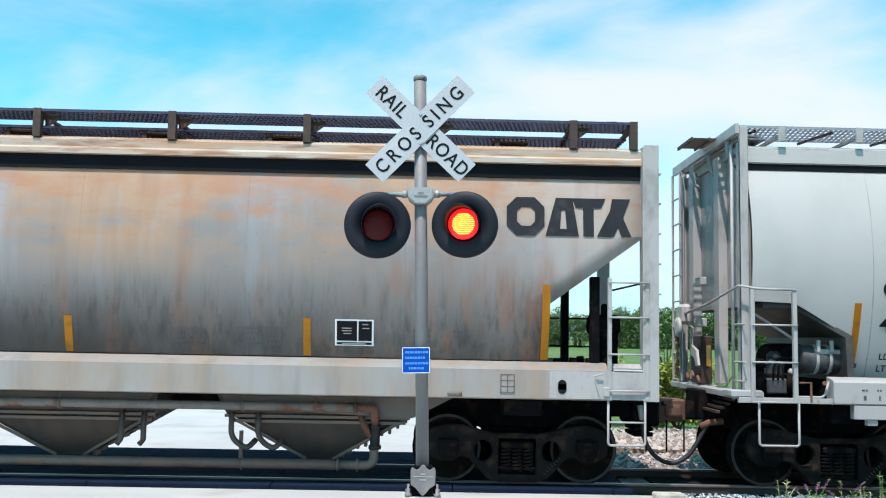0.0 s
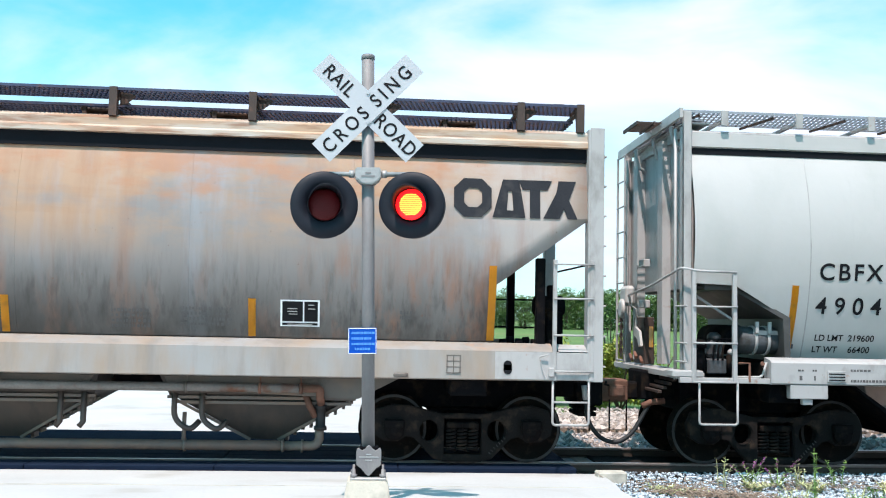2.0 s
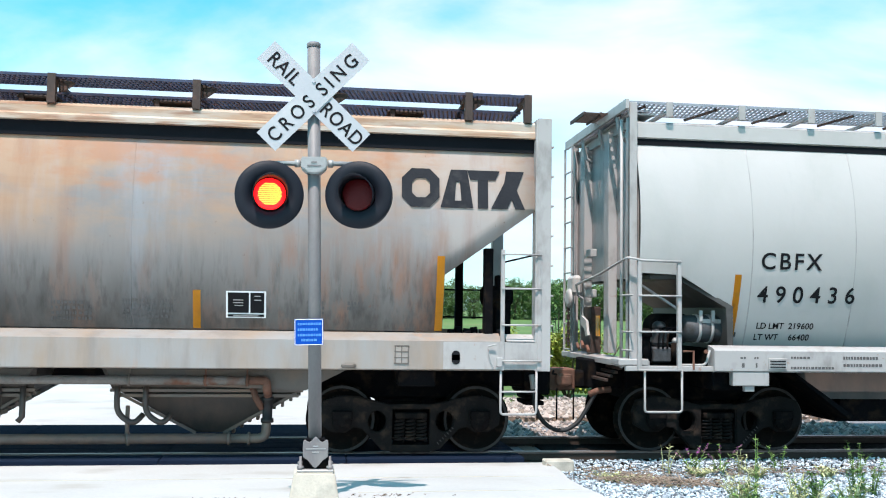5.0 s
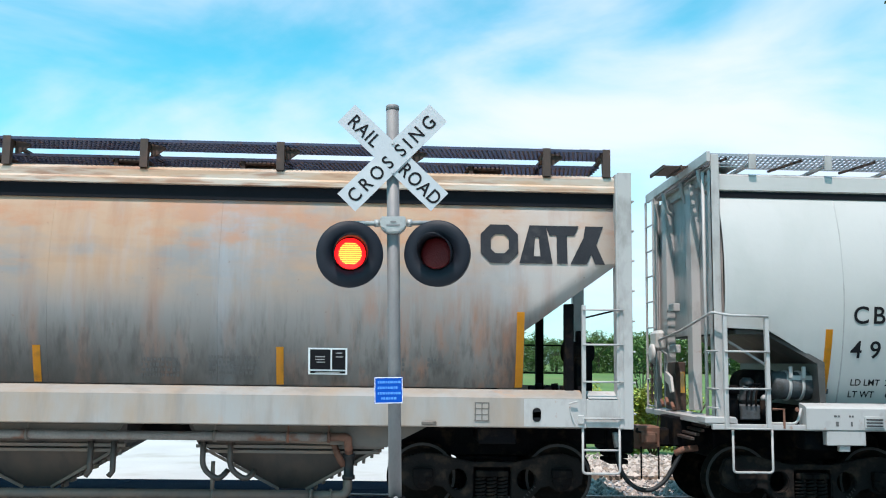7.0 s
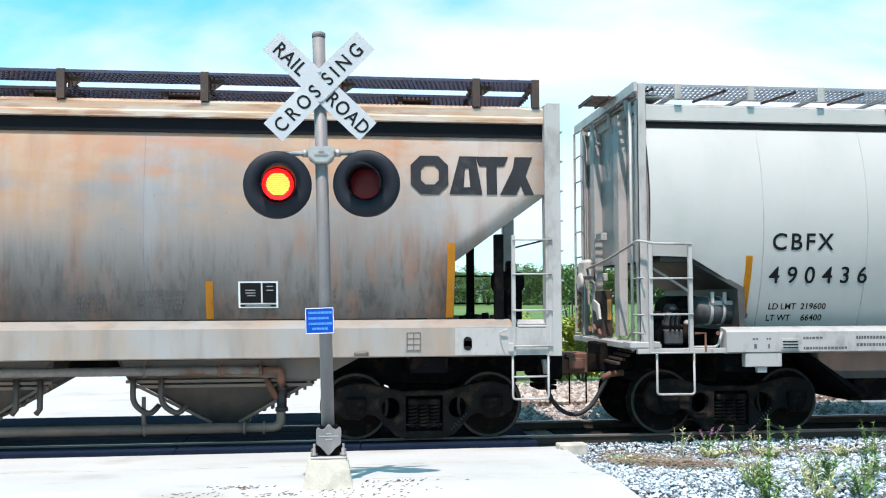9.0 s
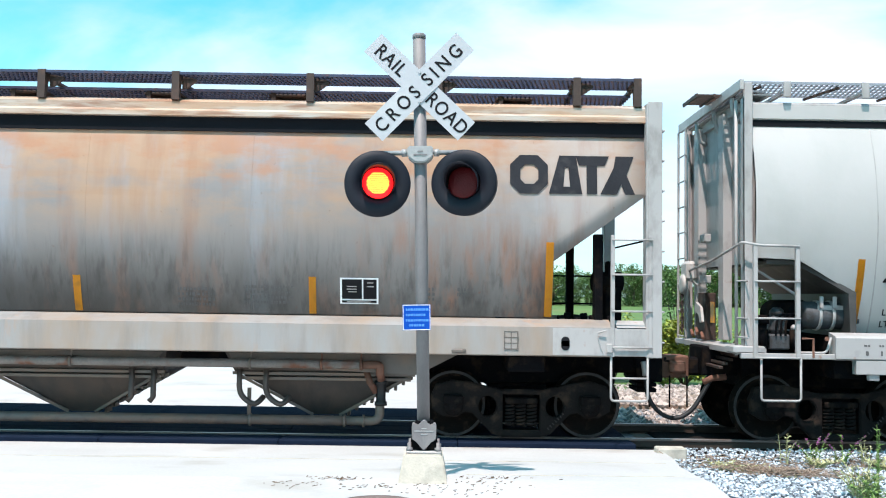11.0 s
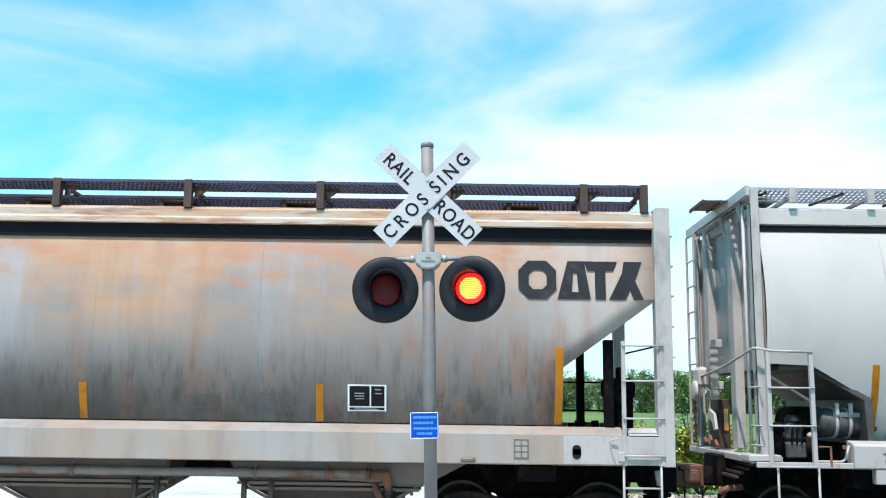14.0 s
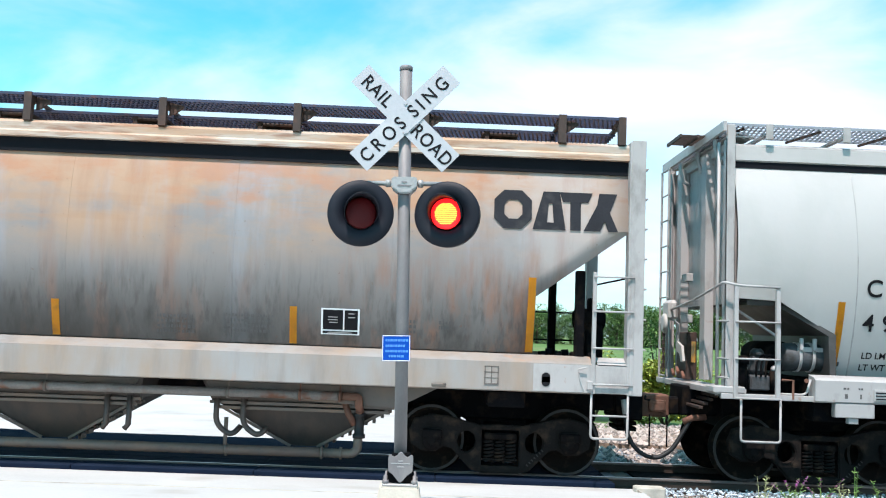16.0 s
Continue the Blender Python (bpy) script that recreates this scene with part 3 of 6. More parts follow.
def bogie(xc, base, label):
    """Three-piece freight bogie with cast side frames and coil springs."""
    g = thing("bogie", (xc, TRACK_Y, RAIL_Z), label, "bogie", "bogies under the wagons")
    zc = RAIL_Z + 0.457
    for x in (xc - base / 2, xc + base / 2):
        wheelset(g, x)
    h = base / 2
    for s in (-1, 1):
        y = TRACK_Y + s * 1.0
        y0, y1 = y - 0.075, y + 0.075
        bm = B()
        q = h / 236
        half = [(0, 48), (70, 46), (120, 57), (180, 72), (236, 76), (288, 60), (305, 20), (298, -25), (262, -48), (215, -50), (190, -32), (163, -37), (98, -106), (62, -116)]
        edge = half + [(-c, d) for c, d in half[:0:-1]]
        holes = [[(-62, 30), (62, 30), (62, -92), (-62, -92)]]
        holes += [[(k * 113 + 31 * math.cos(t), -12 + 36 * math.sin(t)) for t in np.linspace(0, 2 * math.pi, 15)[:-1]] for k in (-1, 1)]
        loops = []
        for loop in [edge] + holes:
            vs = [bm.verts.new((xc + c * q * 1.03, y0, zc + 0.04 + d * q)) for c, d in loop]
            loops += [bm.edges.new((vs[k - 1], vs[k])) for k in range(len(vs))]
        bmesh.ops.triangle_fill(bm, use_beauty=True, edges=loops)
        out = bmesh.ops.extrude_face_region(bm, geom=bm.faces[:])
        bmesh.ops.translate(bm, vec=(0, y1 - y0, 0), verts=[v for v in out["geom"] if isinstance(v, bmesh.types.BMVert)])
        bmesh.ops.recalc_face_normals(bm, faces=bm.faces[:])
        sharp = [e for e in bm.edges if len(e.link_faces) == 2 and 1.2 < e.calc_face_angle() < 1.9 and abs(e.verts[0].co.y - e.verts[1].co.y) < 0.01]
        bmesh.ops.bevel(bm, geom=sharp, offset=0.016, segments=2, affect="EDGES")
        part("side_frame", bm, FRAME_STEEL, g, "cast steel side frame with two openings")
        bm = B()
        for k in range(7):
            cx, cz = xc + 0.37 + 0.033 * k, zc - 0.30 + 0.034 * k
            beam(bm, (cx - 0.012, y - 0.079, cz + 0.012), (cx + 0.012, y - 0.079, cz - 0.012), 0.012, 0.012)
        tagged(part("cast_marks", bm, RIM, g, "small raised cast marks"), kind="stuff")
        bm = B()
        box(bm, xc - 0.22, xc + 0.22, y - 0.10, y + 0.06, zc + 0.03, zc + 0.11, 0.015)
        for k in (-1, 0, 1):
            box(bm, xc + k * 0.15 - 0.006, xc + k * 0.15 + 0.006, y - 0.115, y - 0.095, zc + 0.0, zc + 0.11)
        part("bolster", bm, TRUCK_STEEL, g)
        for k in (-0.15, 0.0, 0.15):
            bm = B()
            yy = y + s * 0.02
            pts = [(xc + k + 0.058 * math.cos(a), yy + 0.058 * math.sin(a), zc - 0.275 + 0.29 * a / (2 * math.pi * 6)) for a in np.linspace(0, 2 * math.pi * 6, 73)]
            rod(bm, pts, 0.017, 6)
            part("spring", bm, FRAME_STEEL, g, "steel coil spring")
        for k in (-1, 1):
            bm = B()
            yy = TRACK_Y + s * 1.09
            lathe(bm, [(0.0, 0.13), (s * 0.06, 0.135), (s * 0.08, 0.11), (s * 0.085, 0.06), (s * 0.10, 0.05)], (xc + k * h, yy, zc), seg=24)
            for a in range(3):
                t = 2 * math.pi * a / 3 + 0.5
                lathe(bm, [(s * 0.07, 0.018), (s * 0.105, 0.018)], (xc + k * h + 0.075 * math.cos(t), yy, zc + 0.075 * math.sin(t)), seg=6)
            box(bm, xc + k * h - 0.14, xc + k * h + 0.14, yy - 0.10, yy + 0.02, zc + 0.02, zc + 0.15, 0.02)
            part("bearing_cap", bm, TRUCK_STEEL, g)
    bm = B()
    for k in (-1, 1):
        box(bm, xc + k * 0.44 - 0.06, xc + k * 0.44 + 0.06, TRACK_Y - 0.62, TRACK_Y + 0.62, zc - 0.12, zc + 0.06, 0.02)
    # added block that hides the sunlit ground behind the springs
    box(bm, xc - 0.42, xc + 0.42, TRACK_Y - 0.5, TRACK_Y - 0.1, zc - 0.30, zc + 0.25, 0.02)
    part("brake_beam_and_blocker", bm, BLACK_STEEL, g)
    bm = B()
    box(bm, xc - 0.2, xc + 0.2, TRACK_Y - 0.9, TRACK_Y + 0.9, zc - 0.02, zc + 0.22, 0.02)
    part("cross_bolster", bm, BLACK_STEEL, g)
    return g


def ladder(parent, x0, x1, y, z0, z1, rungs, mat, stile=0.05, name="ladder"):
    bm = B()
    for x in (x0, x1):
        box(bm, x - stile / 2, x + stile / 2, y - 0.012, y + 0.05, z0, z1, 0.005)
    lad = part(name, bm, mat, parent)
    for z in rungs:
        bm = B()
        rod(bm, [(x0 - 0.02, y - 0.03, z), (x1 + 0.02, y - 0.03, z)], 0.013, 8)
        part("rung", bm, mat, lad)
    return lad


def stirrup(parent, x0, x1, y, z_top, z_bot, mat, mid=None):
    bm = B()
    rod(bm, arc_points([(x0, y, z_top), (x0, y, z_bot), (x1, y, z_bot), (x1, y, z_top)], 0.05), 0.016, 8)
    if mid:
        rod(bm, [(x0, y, mid), (x1, y, mid)], 0.013, 8)
    part("stirrup_step", bm, mat, parent)


def weathered_wagon():
    """The rust-stained hopper wagon with a slanted end."""
    w = thing("hopper_wagon", (-4.8, TRACK_Y, RAIL_Z), "rust-streaked grey covered hopper wagon standing on the track", "rail wagon", "standing train")
    XL, XR = -13.0, 3.40

    def left(z):
        return XL + 0.02 + (0 if z > 3.07 else (3.07 - z) * 1.37 if z > 2.172 else 1.23)

    def right(z):
        return 3.37 if z > 3.07 else 3.37 - (3.07 - z) * 1.37 if z > 2.172 else 2.14

    prof = smooth_profile([(0.17, 4.04), (0.05, 3.5), (0.0, 2.9), (0.04, 2.3), (0.13, 1.85), (0.27, 1.42)], 20)
    zs = sorted({round(z, 3) for _, z in prof} | {3.07, 2.172}, reverse=True)
    co = np.polyfit([p[1] for p in prof], [p[0] for p in prof], 3)
    rows = [(float(np.polyval(co, z)), z) for z in zs]
    bm = B()
    a = side_panel(bm, rows, TRACK_Y, left, right)
    b = side_panel(bm, rows, TRACK_Y, left, right, mirror=True)
    for p, q, r, s in zip(a, a[1:], b, b[1:]):
        for k in (0, -1):
            bm.faces.new((p[k], q[k], s[k], r[k]))
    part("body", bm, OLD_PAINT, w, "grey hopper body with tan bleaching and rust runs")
    # vertical weld seams
    for x in (-11.2, -9.1, -6.9, -4.05, -1.87, 0.22):
        bm = B()
        rod(bm, [(x, SIDE_Y + i + 0.003, z) for i, z in rows], 0.006, 5)
        part("weld_seam", bm, OLD_PAINT, w)
    # roof and chord
    for y, s in ((SIDE_Y, 1), (FAR_Y, -1)):
        bm = B()
        prism(bm, [(y + s * 0.06, 4.03), (y + s * 0.015, 4.035), (y + s * 0.015, 4.10), (y + s * 0.05, 4.13), (y + s * 0.045, 4.225), (y + s * 0.09, 4.26), (y + s * 0.3, 4.27), (y + s * 0.3, 4.03)], XL, 3.40, "yz")
        part("roof_chord", bm, CHORD_PAINT, w, "pale roof chord streaked with rust")
        # shadow below the overhanging chord, drawn as a dark sheet
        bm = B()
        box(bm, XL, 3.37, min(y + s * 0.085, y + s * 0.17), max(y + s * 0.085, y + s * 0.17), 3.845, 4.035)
        part("shade_stripe", bm, BAND, w, "dark band painting the shade under the roof chord")
    bm = B()
    arch = [(SIDE_Y + 0.18, 4.25)] + [(TRACK_Y + 1.4 * math.sin(a), 4.25 + 0.16 * math.cos(a)) for a in np.linspace(-1.5, 1.5, 13)] + [(FAR_Y - 0.18, 4.25)]
    prism(bm, arch, XL, 3.38, "yz")
    part("roof", bm, CHORD_PAINT, w)
    bm = B()
    box(bm, XL + 0.3, 3.0, TRACK_Y - 0.25, TRACK_Y + 0.25, 4.40, 4.50, 0.02)
    part("roof_hatch", bm, BROWN_STEEL, w)
    walkway(w, XL, 3.28, 12.66, 13.20, 4.605, GRATE)
    for x in (-7.4, -5.2, -3.3, -1.55, 0.25, 1.65):
        bm = B()
        box(bm, x - 0.26, x + 0.26, 13.36, 13.74, 4.46, 4.50, 0.01)
        box(bm, x - 0.22, x - 0.16, 13.34, 13.40, 4.40, 4.53)
        part("hatch_cover", bm, BROWN_STEEL, w)
    walkway(w, XL, 3.28, 13.32, 14.05, 4.525, GRATE)
    for x in [3.24, 2.43, 0.58, -1.13, -2.92, -4.7, -6.5, -8.3, -10.1, -11.9]:
        bm = B()
        prism(bm, [(12.64, 4.25), (12.64, 4.63), (12.70, 4.63), (13.14, 4.585), (13.14, 4.56), (12.76, 4.52), (12.72, 4.25)], x - 0.05, x + 0.05, "yz")
        if x < 3:
            prism(bm, [(x + 0.05, 4.60), (x + 0.24, 4.56), (x + 0.24, 4.53), (x + 0.12, 4.44), (x + 0.05, 4.42)], 12.80, 12.83)
        box(bm, x - 0.03, x + 0.03, 12.7, 15.7, 4.54, 4.575)
        part("walkway_bracket", bm, BROWN_STEEL, w, "brown steel bracket")
    bm = B()
    rod(bm, [(2.95, 13.0, 4.60), (2.95, 13.0, 4.70), (3.08, 13.0, 4.70)], 0.012, 6)
    part("grab_iron", bm, BROWN_STEEL, w)
    # sill
    bm = B()
    prism(bm, [(SIDE_Y + 0.26, 1.405), (SIDE_Y + 0.20, 1.40), (SIDE_Y - 0.06, 1.305), (SIDE_Y - 0.06, 0.94), (SIDE_Y - 0.03, 0.925), (SIDE_Y + 0.16, 0.925)], XL, 2.90, "yz")
    part("side_sill", bm, SILL_PAINT, w, "pale grey side sill with rust stains")
    bm = B()
    prism(bm, [(FAR_Y - 0.16, 1.405), (FAR_Y + 0.06, 1.305), (FAR_Y + 0.06, 0.925), (FAR_Y - 0.16, 0.925)], XL, 3.5, "yz")
    part("side_sill", bm, SILL_PAINT, w)
    bm = B()
    prism(bm, [(-2.22, 0.93), (0.95, 0.93), (0.35, 0.62), (-2.12, 0.72)], SIDE_Y + 0.40, SIDE_Y + 0.44)
    part("skirt_plate", bm, PIPE, w)
    bm = B()
    prism(bm, [(XL + 2, 0.93), (-3.05, 0.93), (-3.2, 0.76), (XL + 2, 0.76)], SIDE_Y + 0.40, SIDE_Y + 0.44)
    part("skirt_plate", bm, PIPE, w)
    # end platform, posts and bracing
    bm = B()
    box(bm, 2.90, 3.53, SIDE_Y - 0.045, SIDE_Y + 0.12, 0.935, 1.30, 0.01)
    prism(bm, [(SIDE_Y + 0.14, 1.40), (SIDE_Y - 0.05, 1.31), (SIDE_Y + 0.14, 1.29)], 2.96, 3.42, "yz")
    part("end_sill", bm, PALE_STEEL, w, "pale grey end sill")
    for y in (SIDE_Y, FAR_Y):
        bm = B()
        s = 1 if y < TRACK_Y else -1
        box(bm, 3.365, 3.55, min(y - s * 0.055, y - s * 0.02), max(y - s * 0.055, y - s * 0.02), 0.92, 4.30, 0.004)
        box(bm, 3.34, 3.368, min(y - s * 0.048, y + s * 0.14), max(y - s * 0.05, y + s * 0.14), 0.93, 4.28, 0.004)
        part("end_post", bm, PALE_STEEL, w, "pale grey corner post")
        bm = B()
        box(bm, 2.70, 2.82, min(y + s * 0.20, y + s * 0.34), max(y + s * 0.20, y + s * 0.34), 1.0, 2.55, 0.01)
        part("slope_strut", bm, BLACK_STEEL, w)
    for z in np.arange(1.12, 4.3, 0.40):
        bm = B()
        rod(bm, [(3.58, SIDE_Y - 0.03, z), (3.58, SIDE_Y + 0.42, z)], 0.013, 6)
        rod(bm, [(3.53, SIDE_Y - 0.02, z), (3.585, SIDE_Y - 0.02, z)], 0.013, 6)
        part("end_rung", bm, PALE_STEEL, w)
    bm = B()
    box(bm, XL + 1.2, 3.5, TRACK_Y - 0.35, TRACK_Y + 0.35, 0.62, 1.02, 0.02)
    part("centre_sill", bm, BLACK_STEEL, w)
    bm = B()
    box(bm, 1.55, 2.05, SIDE_Y + 0.14, FAR_Y - 0.14, 0.70, 1.36, 0.02)
    box(bm, 3.38, 3.52, SIDE_Y + 0.10, FAR_Y - 0.10, 0.93, 1.25, 0.01)
    part("body_bolster", bm, BLACK_STEEL, w)
    bm = B()
    box(bm, 1.5, 3.4, SIDE_Y + 0.14, FAR_Y - 0.14, 0.90, 0.93)
    part("shear_plate", bm, BLACK_STEEL, w)
    ladder(w, 2.905, 3.40, SIDE_Y - 0.05, 0.93, 2.52, [1.055, 1.525, 2.005, 2.46], PALE_STEEL, 0.05)
    stirrup(w, 2.89, 3.37, SIDE_Y - 0.03, 1.05, 0.355, PALE_STEEL, 0.65)
    for p, q in (((2.94, SIDE_Y + 0.1, 2.36), (3.38, SIDE_Y + 0.3, 2.47)), ((2.25, FAR_Y - 0.1, 2.05), (3.38, FAR_Y - 0.1, 2.05)), ((2.2, FAR_Y - 0.1, 1.60), (3.38, FAR_Y - 0.1, 1.60))):
        bm = B()
        rod(bm, [p, q], 0.014, 6)
        part("brace_rod", bm, BLACK_STEEL, w)
    bm = B()
    box(bm, 2.12, 2.898, SIDE_Y - 0.063, SIDE_Y - 0.05, 0.945, 1.298)
    part("sill_patch", bm, PALE_STEEL, w, "repainted pale patch on the sill")
    # brake gear on the end platform
    bm = B()
    lathe(bm, [(-0.25, 0.10), (-0.22, 0.15), (0.16, 0.15), (0.2, 0.11)], (3.05, TRACK_Y - 0.55, 1.92), "x", 20)
    box(bm, 2.95, 3.20, TRACK_Y - 0.75, TRACK_Y - 0.35, 1.25, 1.85, 0.03)
    box(bm, 3.0, 3.12, TRACK_Y - 0.66, TRACK_Y - 0.5, 2.0, 2.22, 0.02)
    part("brake_cylinder", bm, BLACK_STEEL, w, "black brake cylinder")
    bm = B()
    for k in range(7):
        x = 2.25 + 0.11 * k
        lathe(bm, [(0, 0.05 + 0.01 * (k % 3)), (0.09, 0.06)], (x, SIDE_Y + 0.5 + 0.1 * (k % 2), 1.40 + 0.03 * (k % 2)), "x", 8)
    part("brake_rigging", bm, BLACK_STEEL, w)
    # markings
    for x0, x1, z0, z1 in ((2.035, 2.135, 1.43, 2.42), (-1.105, -1.01, 1.43, 1.92), (-4.23, -4.13, 1.43, 1.90), (-8.2, -8.1, 1.43, 1.90)):
        bm = B()
        mid = [(float(np.polyval(co, z)), z) for z in np.linspace(z0, z1, 5)]
        r = [[bm.verts.new((x, SIDE_Y + i - 0.006, z)) for x in (x0, x1)] for i, z in mid]
        for p, q in zip(r, r[1:]):
            bm.faces.new((p[0], p[1], q[1], q[0]))
        bmesh.ops.solidify(bm, geom=bm.faces[:], thickness=-0.003)
        part("reflective_strip", bm, ORANGE, w, "orange reflective strip")

    def on_side(z):
        return SIDE_Y + float(np.polyval(co, z)) - 0.006

    yl = on_side(3.3) - 0.002
    zc0 = 3.322
    logo = [("ring", octagon(1.795, zc0, 0.50, 0.52, 0.13), octagon(1.80, zc0, 0.24, 0.26, 0.06)),
            ("ring", [(2.06, 3.065), (2.50, 3.065), (2.42, 3.58), (2.20, 3.58)], [(2.25, 3.16), (2.34, 3.16), (2.32, 3.42), (2.27, 3.42)]),
            ("flat", [(2.42, 3.58), (2.86, 3.58), (2.80, 3.45), (2.70, 3.45), (2.70, 3.065), (2.56, 3.065), (2.56, 3.45), (2.46, 3.45)], None),
            ("flat", [(2.74, 3.065), (2.96, 3.065), (3.02, 3.20), (3.07, 3.065), (3.20, 3.065), (3.09, 3.32), (3.19, 3.58), (2.95, 3.58), (2.92, 3.42), (2.87, 3.32)], None)]
    for kind, outer, inner in logo:
        bm = B()
        if kind == "ring":
            ring_prism(bm, outer, inner, yl, yl + 0.003)
        else:
            prism(bm, outer, yl, yl + 0.003)
        for v in bm.verts:
            v.co.y = on_side(v.co.z) - (0.008 if v.co.y < yl + 0.001 else 0.002)
        part("logo_shape", bm, LOGO_INK, w, "dark angular logo shape")
    y = on_side(1.75)
    bm = B()
    box(bm, -0.69, -0.18, y - 0.004, y + 0.002, 1.57, 1.915)

    def lay(bm, y_front, lift):
        """Bend a flat plate onto the curved side."""
        for v in bm.verts:
            v.co.y = on_side(v.co.z) - (lift if v.co.y < y_front + 0.001 else lift - 0.004)

    lay(bm, y - 0.004, 0.003)
    pl = part("data_panel", bm, WHITE, w, "white-edged data panel")
    bm = B()
    bm.free()
    for x0, x1, z0, z1 in ((-0.665, -0.40, 1.635, 1.895), (-0.38, -0.205, 1.635, 1.895), (-0.665, -0.205, 1.585, 1.615)):
        bm = B()
        box(bm, x0, x1, y - 0.008, y - 0.003, z0, z1)
        lay(bm, y - 0.008, 0.006)
        part("black_field", bm, INK, pl)
    bm = B()
    bm.free()
    for x0, x1, z in ((-0.60, -0.47, 1.80), (-0.60, -0.47, 1.765), (-0.58, -0.47, 1.73), (-0.33, -0.25, 1.85), (-0.33, -0.24, 1.80), (-0.60, -0.28, 1.597)):
        bm = B()
        box(bm, x0, x1, y - 0.011, y - 0.007, z - 0.006, z + 0.006)
        lay(bm, y - 0.011, 0.009)
        part("text_bar", bm, PALE_STEEL, pl)
    bm = B()
    for cx, cz, n, wd in ((-2.6, 1.74, 4, 0.50), (-1.65, 1.78, 4, 0.66), (0.45, 1.78, 3, 0.22), (-5.5, 1.72, 3, 0.5), (0.95, 1.78, 2, 0.16)):
        for k in range(n):
            z = cz - 0.068 * k
            x = cx - wd / 2
            while x < cx + wd / 2 - 0.02:
                l = random.uniform(0.012, 0.04)
                h = random.choice((0.016, 0.019, 0.022))
                for v in bmesh.ops.create_cube(bm, size=1)["verts"]:
                    zz = z + v.co.z * 2 * h
                    v.co = (x + l * (v.co.x + 0.5), on_side(zz) + 0.003 * v.co.y, zz)
                x += l + random.uniform(0.010, 0.03)
    tagged(part("stencilling", bm, GREY_INK, w, "faded stencilled lines"), kind="stuff")
    ys = SIDE_Y - 0.064
    bm = B()
    box(bm, 1.48, 1.67, ys - 0.004, ys + 0.002, 1.01, 1.245)
    vp = part("vent_plate", bm, SILL_PAINT, w)
    bm = B()
    for i in range(3):
        x = 1.49 + 0.085 * i
        box(bm, x - 0.006, x + 0.006, ys - 0.010, ys - 0.003, 1.01, 1.245)
    for i in range(4):
        z = 1.015 + 0.075 * i
        box(bm, 1.48, 1.67, ys - 0.009, ys - 0.003, z - 0.005, z + 0.005)
    part("vent_bars", bm, PIPE, vp)
    bm = B()
    lathe(bm, [(-0.006, 0.055), (0.0, 0.055)], (2.285, ys, 1.13), seg=20)
    lathe(bm, [(-0.006, 0.055), (0.0, 0.055)], (2.285, ys, 1.06), seg=20)
    box(bm, 2.23, 2.34, ys - 0.006, ys, 1.06, 1.13)
    part("jacking_hole", bm, INK, w, "dark slotted hole")
    bm = B()
    rod(bm, [(2.70, ys - 0.03, 1.24), (2.80, ys - 0.05, 1.27)], 0.012, 6)
    rod(bm, [(2.70, ys - 0.03, 1.23), (2.73, ys - 0.03, 1.10), (2.79, ys - 0.03, 0.95)], 0.006, 6)
    box(bm, 2.82, 2.90, ys - 0.03, ys + 0.01, 0.98, 1.10, 0.01)
    part("uncoupling_chain", bm, PALE_STEEL, w)
    bm = B()
    rod(bm, [(0.78, SIDE_Y - 0.03, 0.985), (0.98, SIDE_Y - 0.09, 0.985)], 0.02, 8)
    box(bm, 0.80, 0.99, SIDE_Y - 0.10, SIDE_Y - 0.05, 0.955, 1.0, 0.01)
    part("sill_bracket", bm, PIPE, w)
    # outlet hoppers below the sill
    for x in (-0.93, -4.36, -7.6):
        bm = B()
        for z0, z1, a0, a1, y0, y1 in ((0.95, 0.60, 1.34, 1.22, 0.35, 0.62), (0.60, 0.0, 1.18, 0.17, 0.66, 1.0)):
            v0 = [bm.verts.new((x + sx * a0, yy, z0)) for sx, yy in ((-1, SIDE_Y + y0), (1, SIDE_Y + y0), (1, FAR_Y - y0), (-1, FAR_Y - y0))]
            v1 = [bm.verts.new((x + sx * a1, yy, z1)) for sx, yy in ((-1, SIDE_Y + y1), (1, SIDE_Y + y1), (1, FAR_Y - y1), (-1, FAR_Y - y1))]
            for k in range(4):
                bm.faces.new((v0[k], v0[(k + 1) % 4], v1[(k + 1) % 4], v1[k]))
            bm.faces.new(v1)
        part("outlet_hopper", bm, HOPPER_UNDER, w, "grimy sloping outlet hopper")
        bm = B()
        for z, a, yy in ((0.60, 1.25, 0.60), (0.53, 1.19, 0.63)):
            beam(bm, (x - a, SIDE_Y + yy, z), (x + a, SIDE_Y + yy, z), 0.06, 0.04)
        for sx in (-1, 1):
            beam(bm, (x + sx * 1.17, SIDE_Y + 0.63, 0.57), (x + sx * 0.19, SIDE_Y + 0.96, 0.0), 0.05, 0.04)
            for k in range(9 if sx > 0 else 0):
                q = Vector((x + sx * 1.19, SIDE_Y + 0.70, 0.57)).lerp(Vector((x + sx * 0.30, SIDE_Y + 1.0, 0.06)), k / 8)
                box(bm, q.x - 0.02, q.x + 0.02, q.y + 0.05, q.y + 0.25, q.z - 0.05 - 0.015 * (k % 3), q.z - 0.01)
        part("outlet_flange", bm, PIPE, w)
    for x in (-2.08, -1.72, -3.25, -3.55, -6.2):
        bm = B()
        yy = SIDE_Y + 0.55
        rod(bm, arc_points([(x, yy, 0.70), (x, yy, 0.30), (x + 0.22, yy, 0.16), (x + 0.32, yy + 0.1, 0.28)], 0.16) if x > -2.5 else [(x, yy, 0.70), (x, yy, 0.26), (x - 0.05, yy, 0.2)], 0.038, 10)
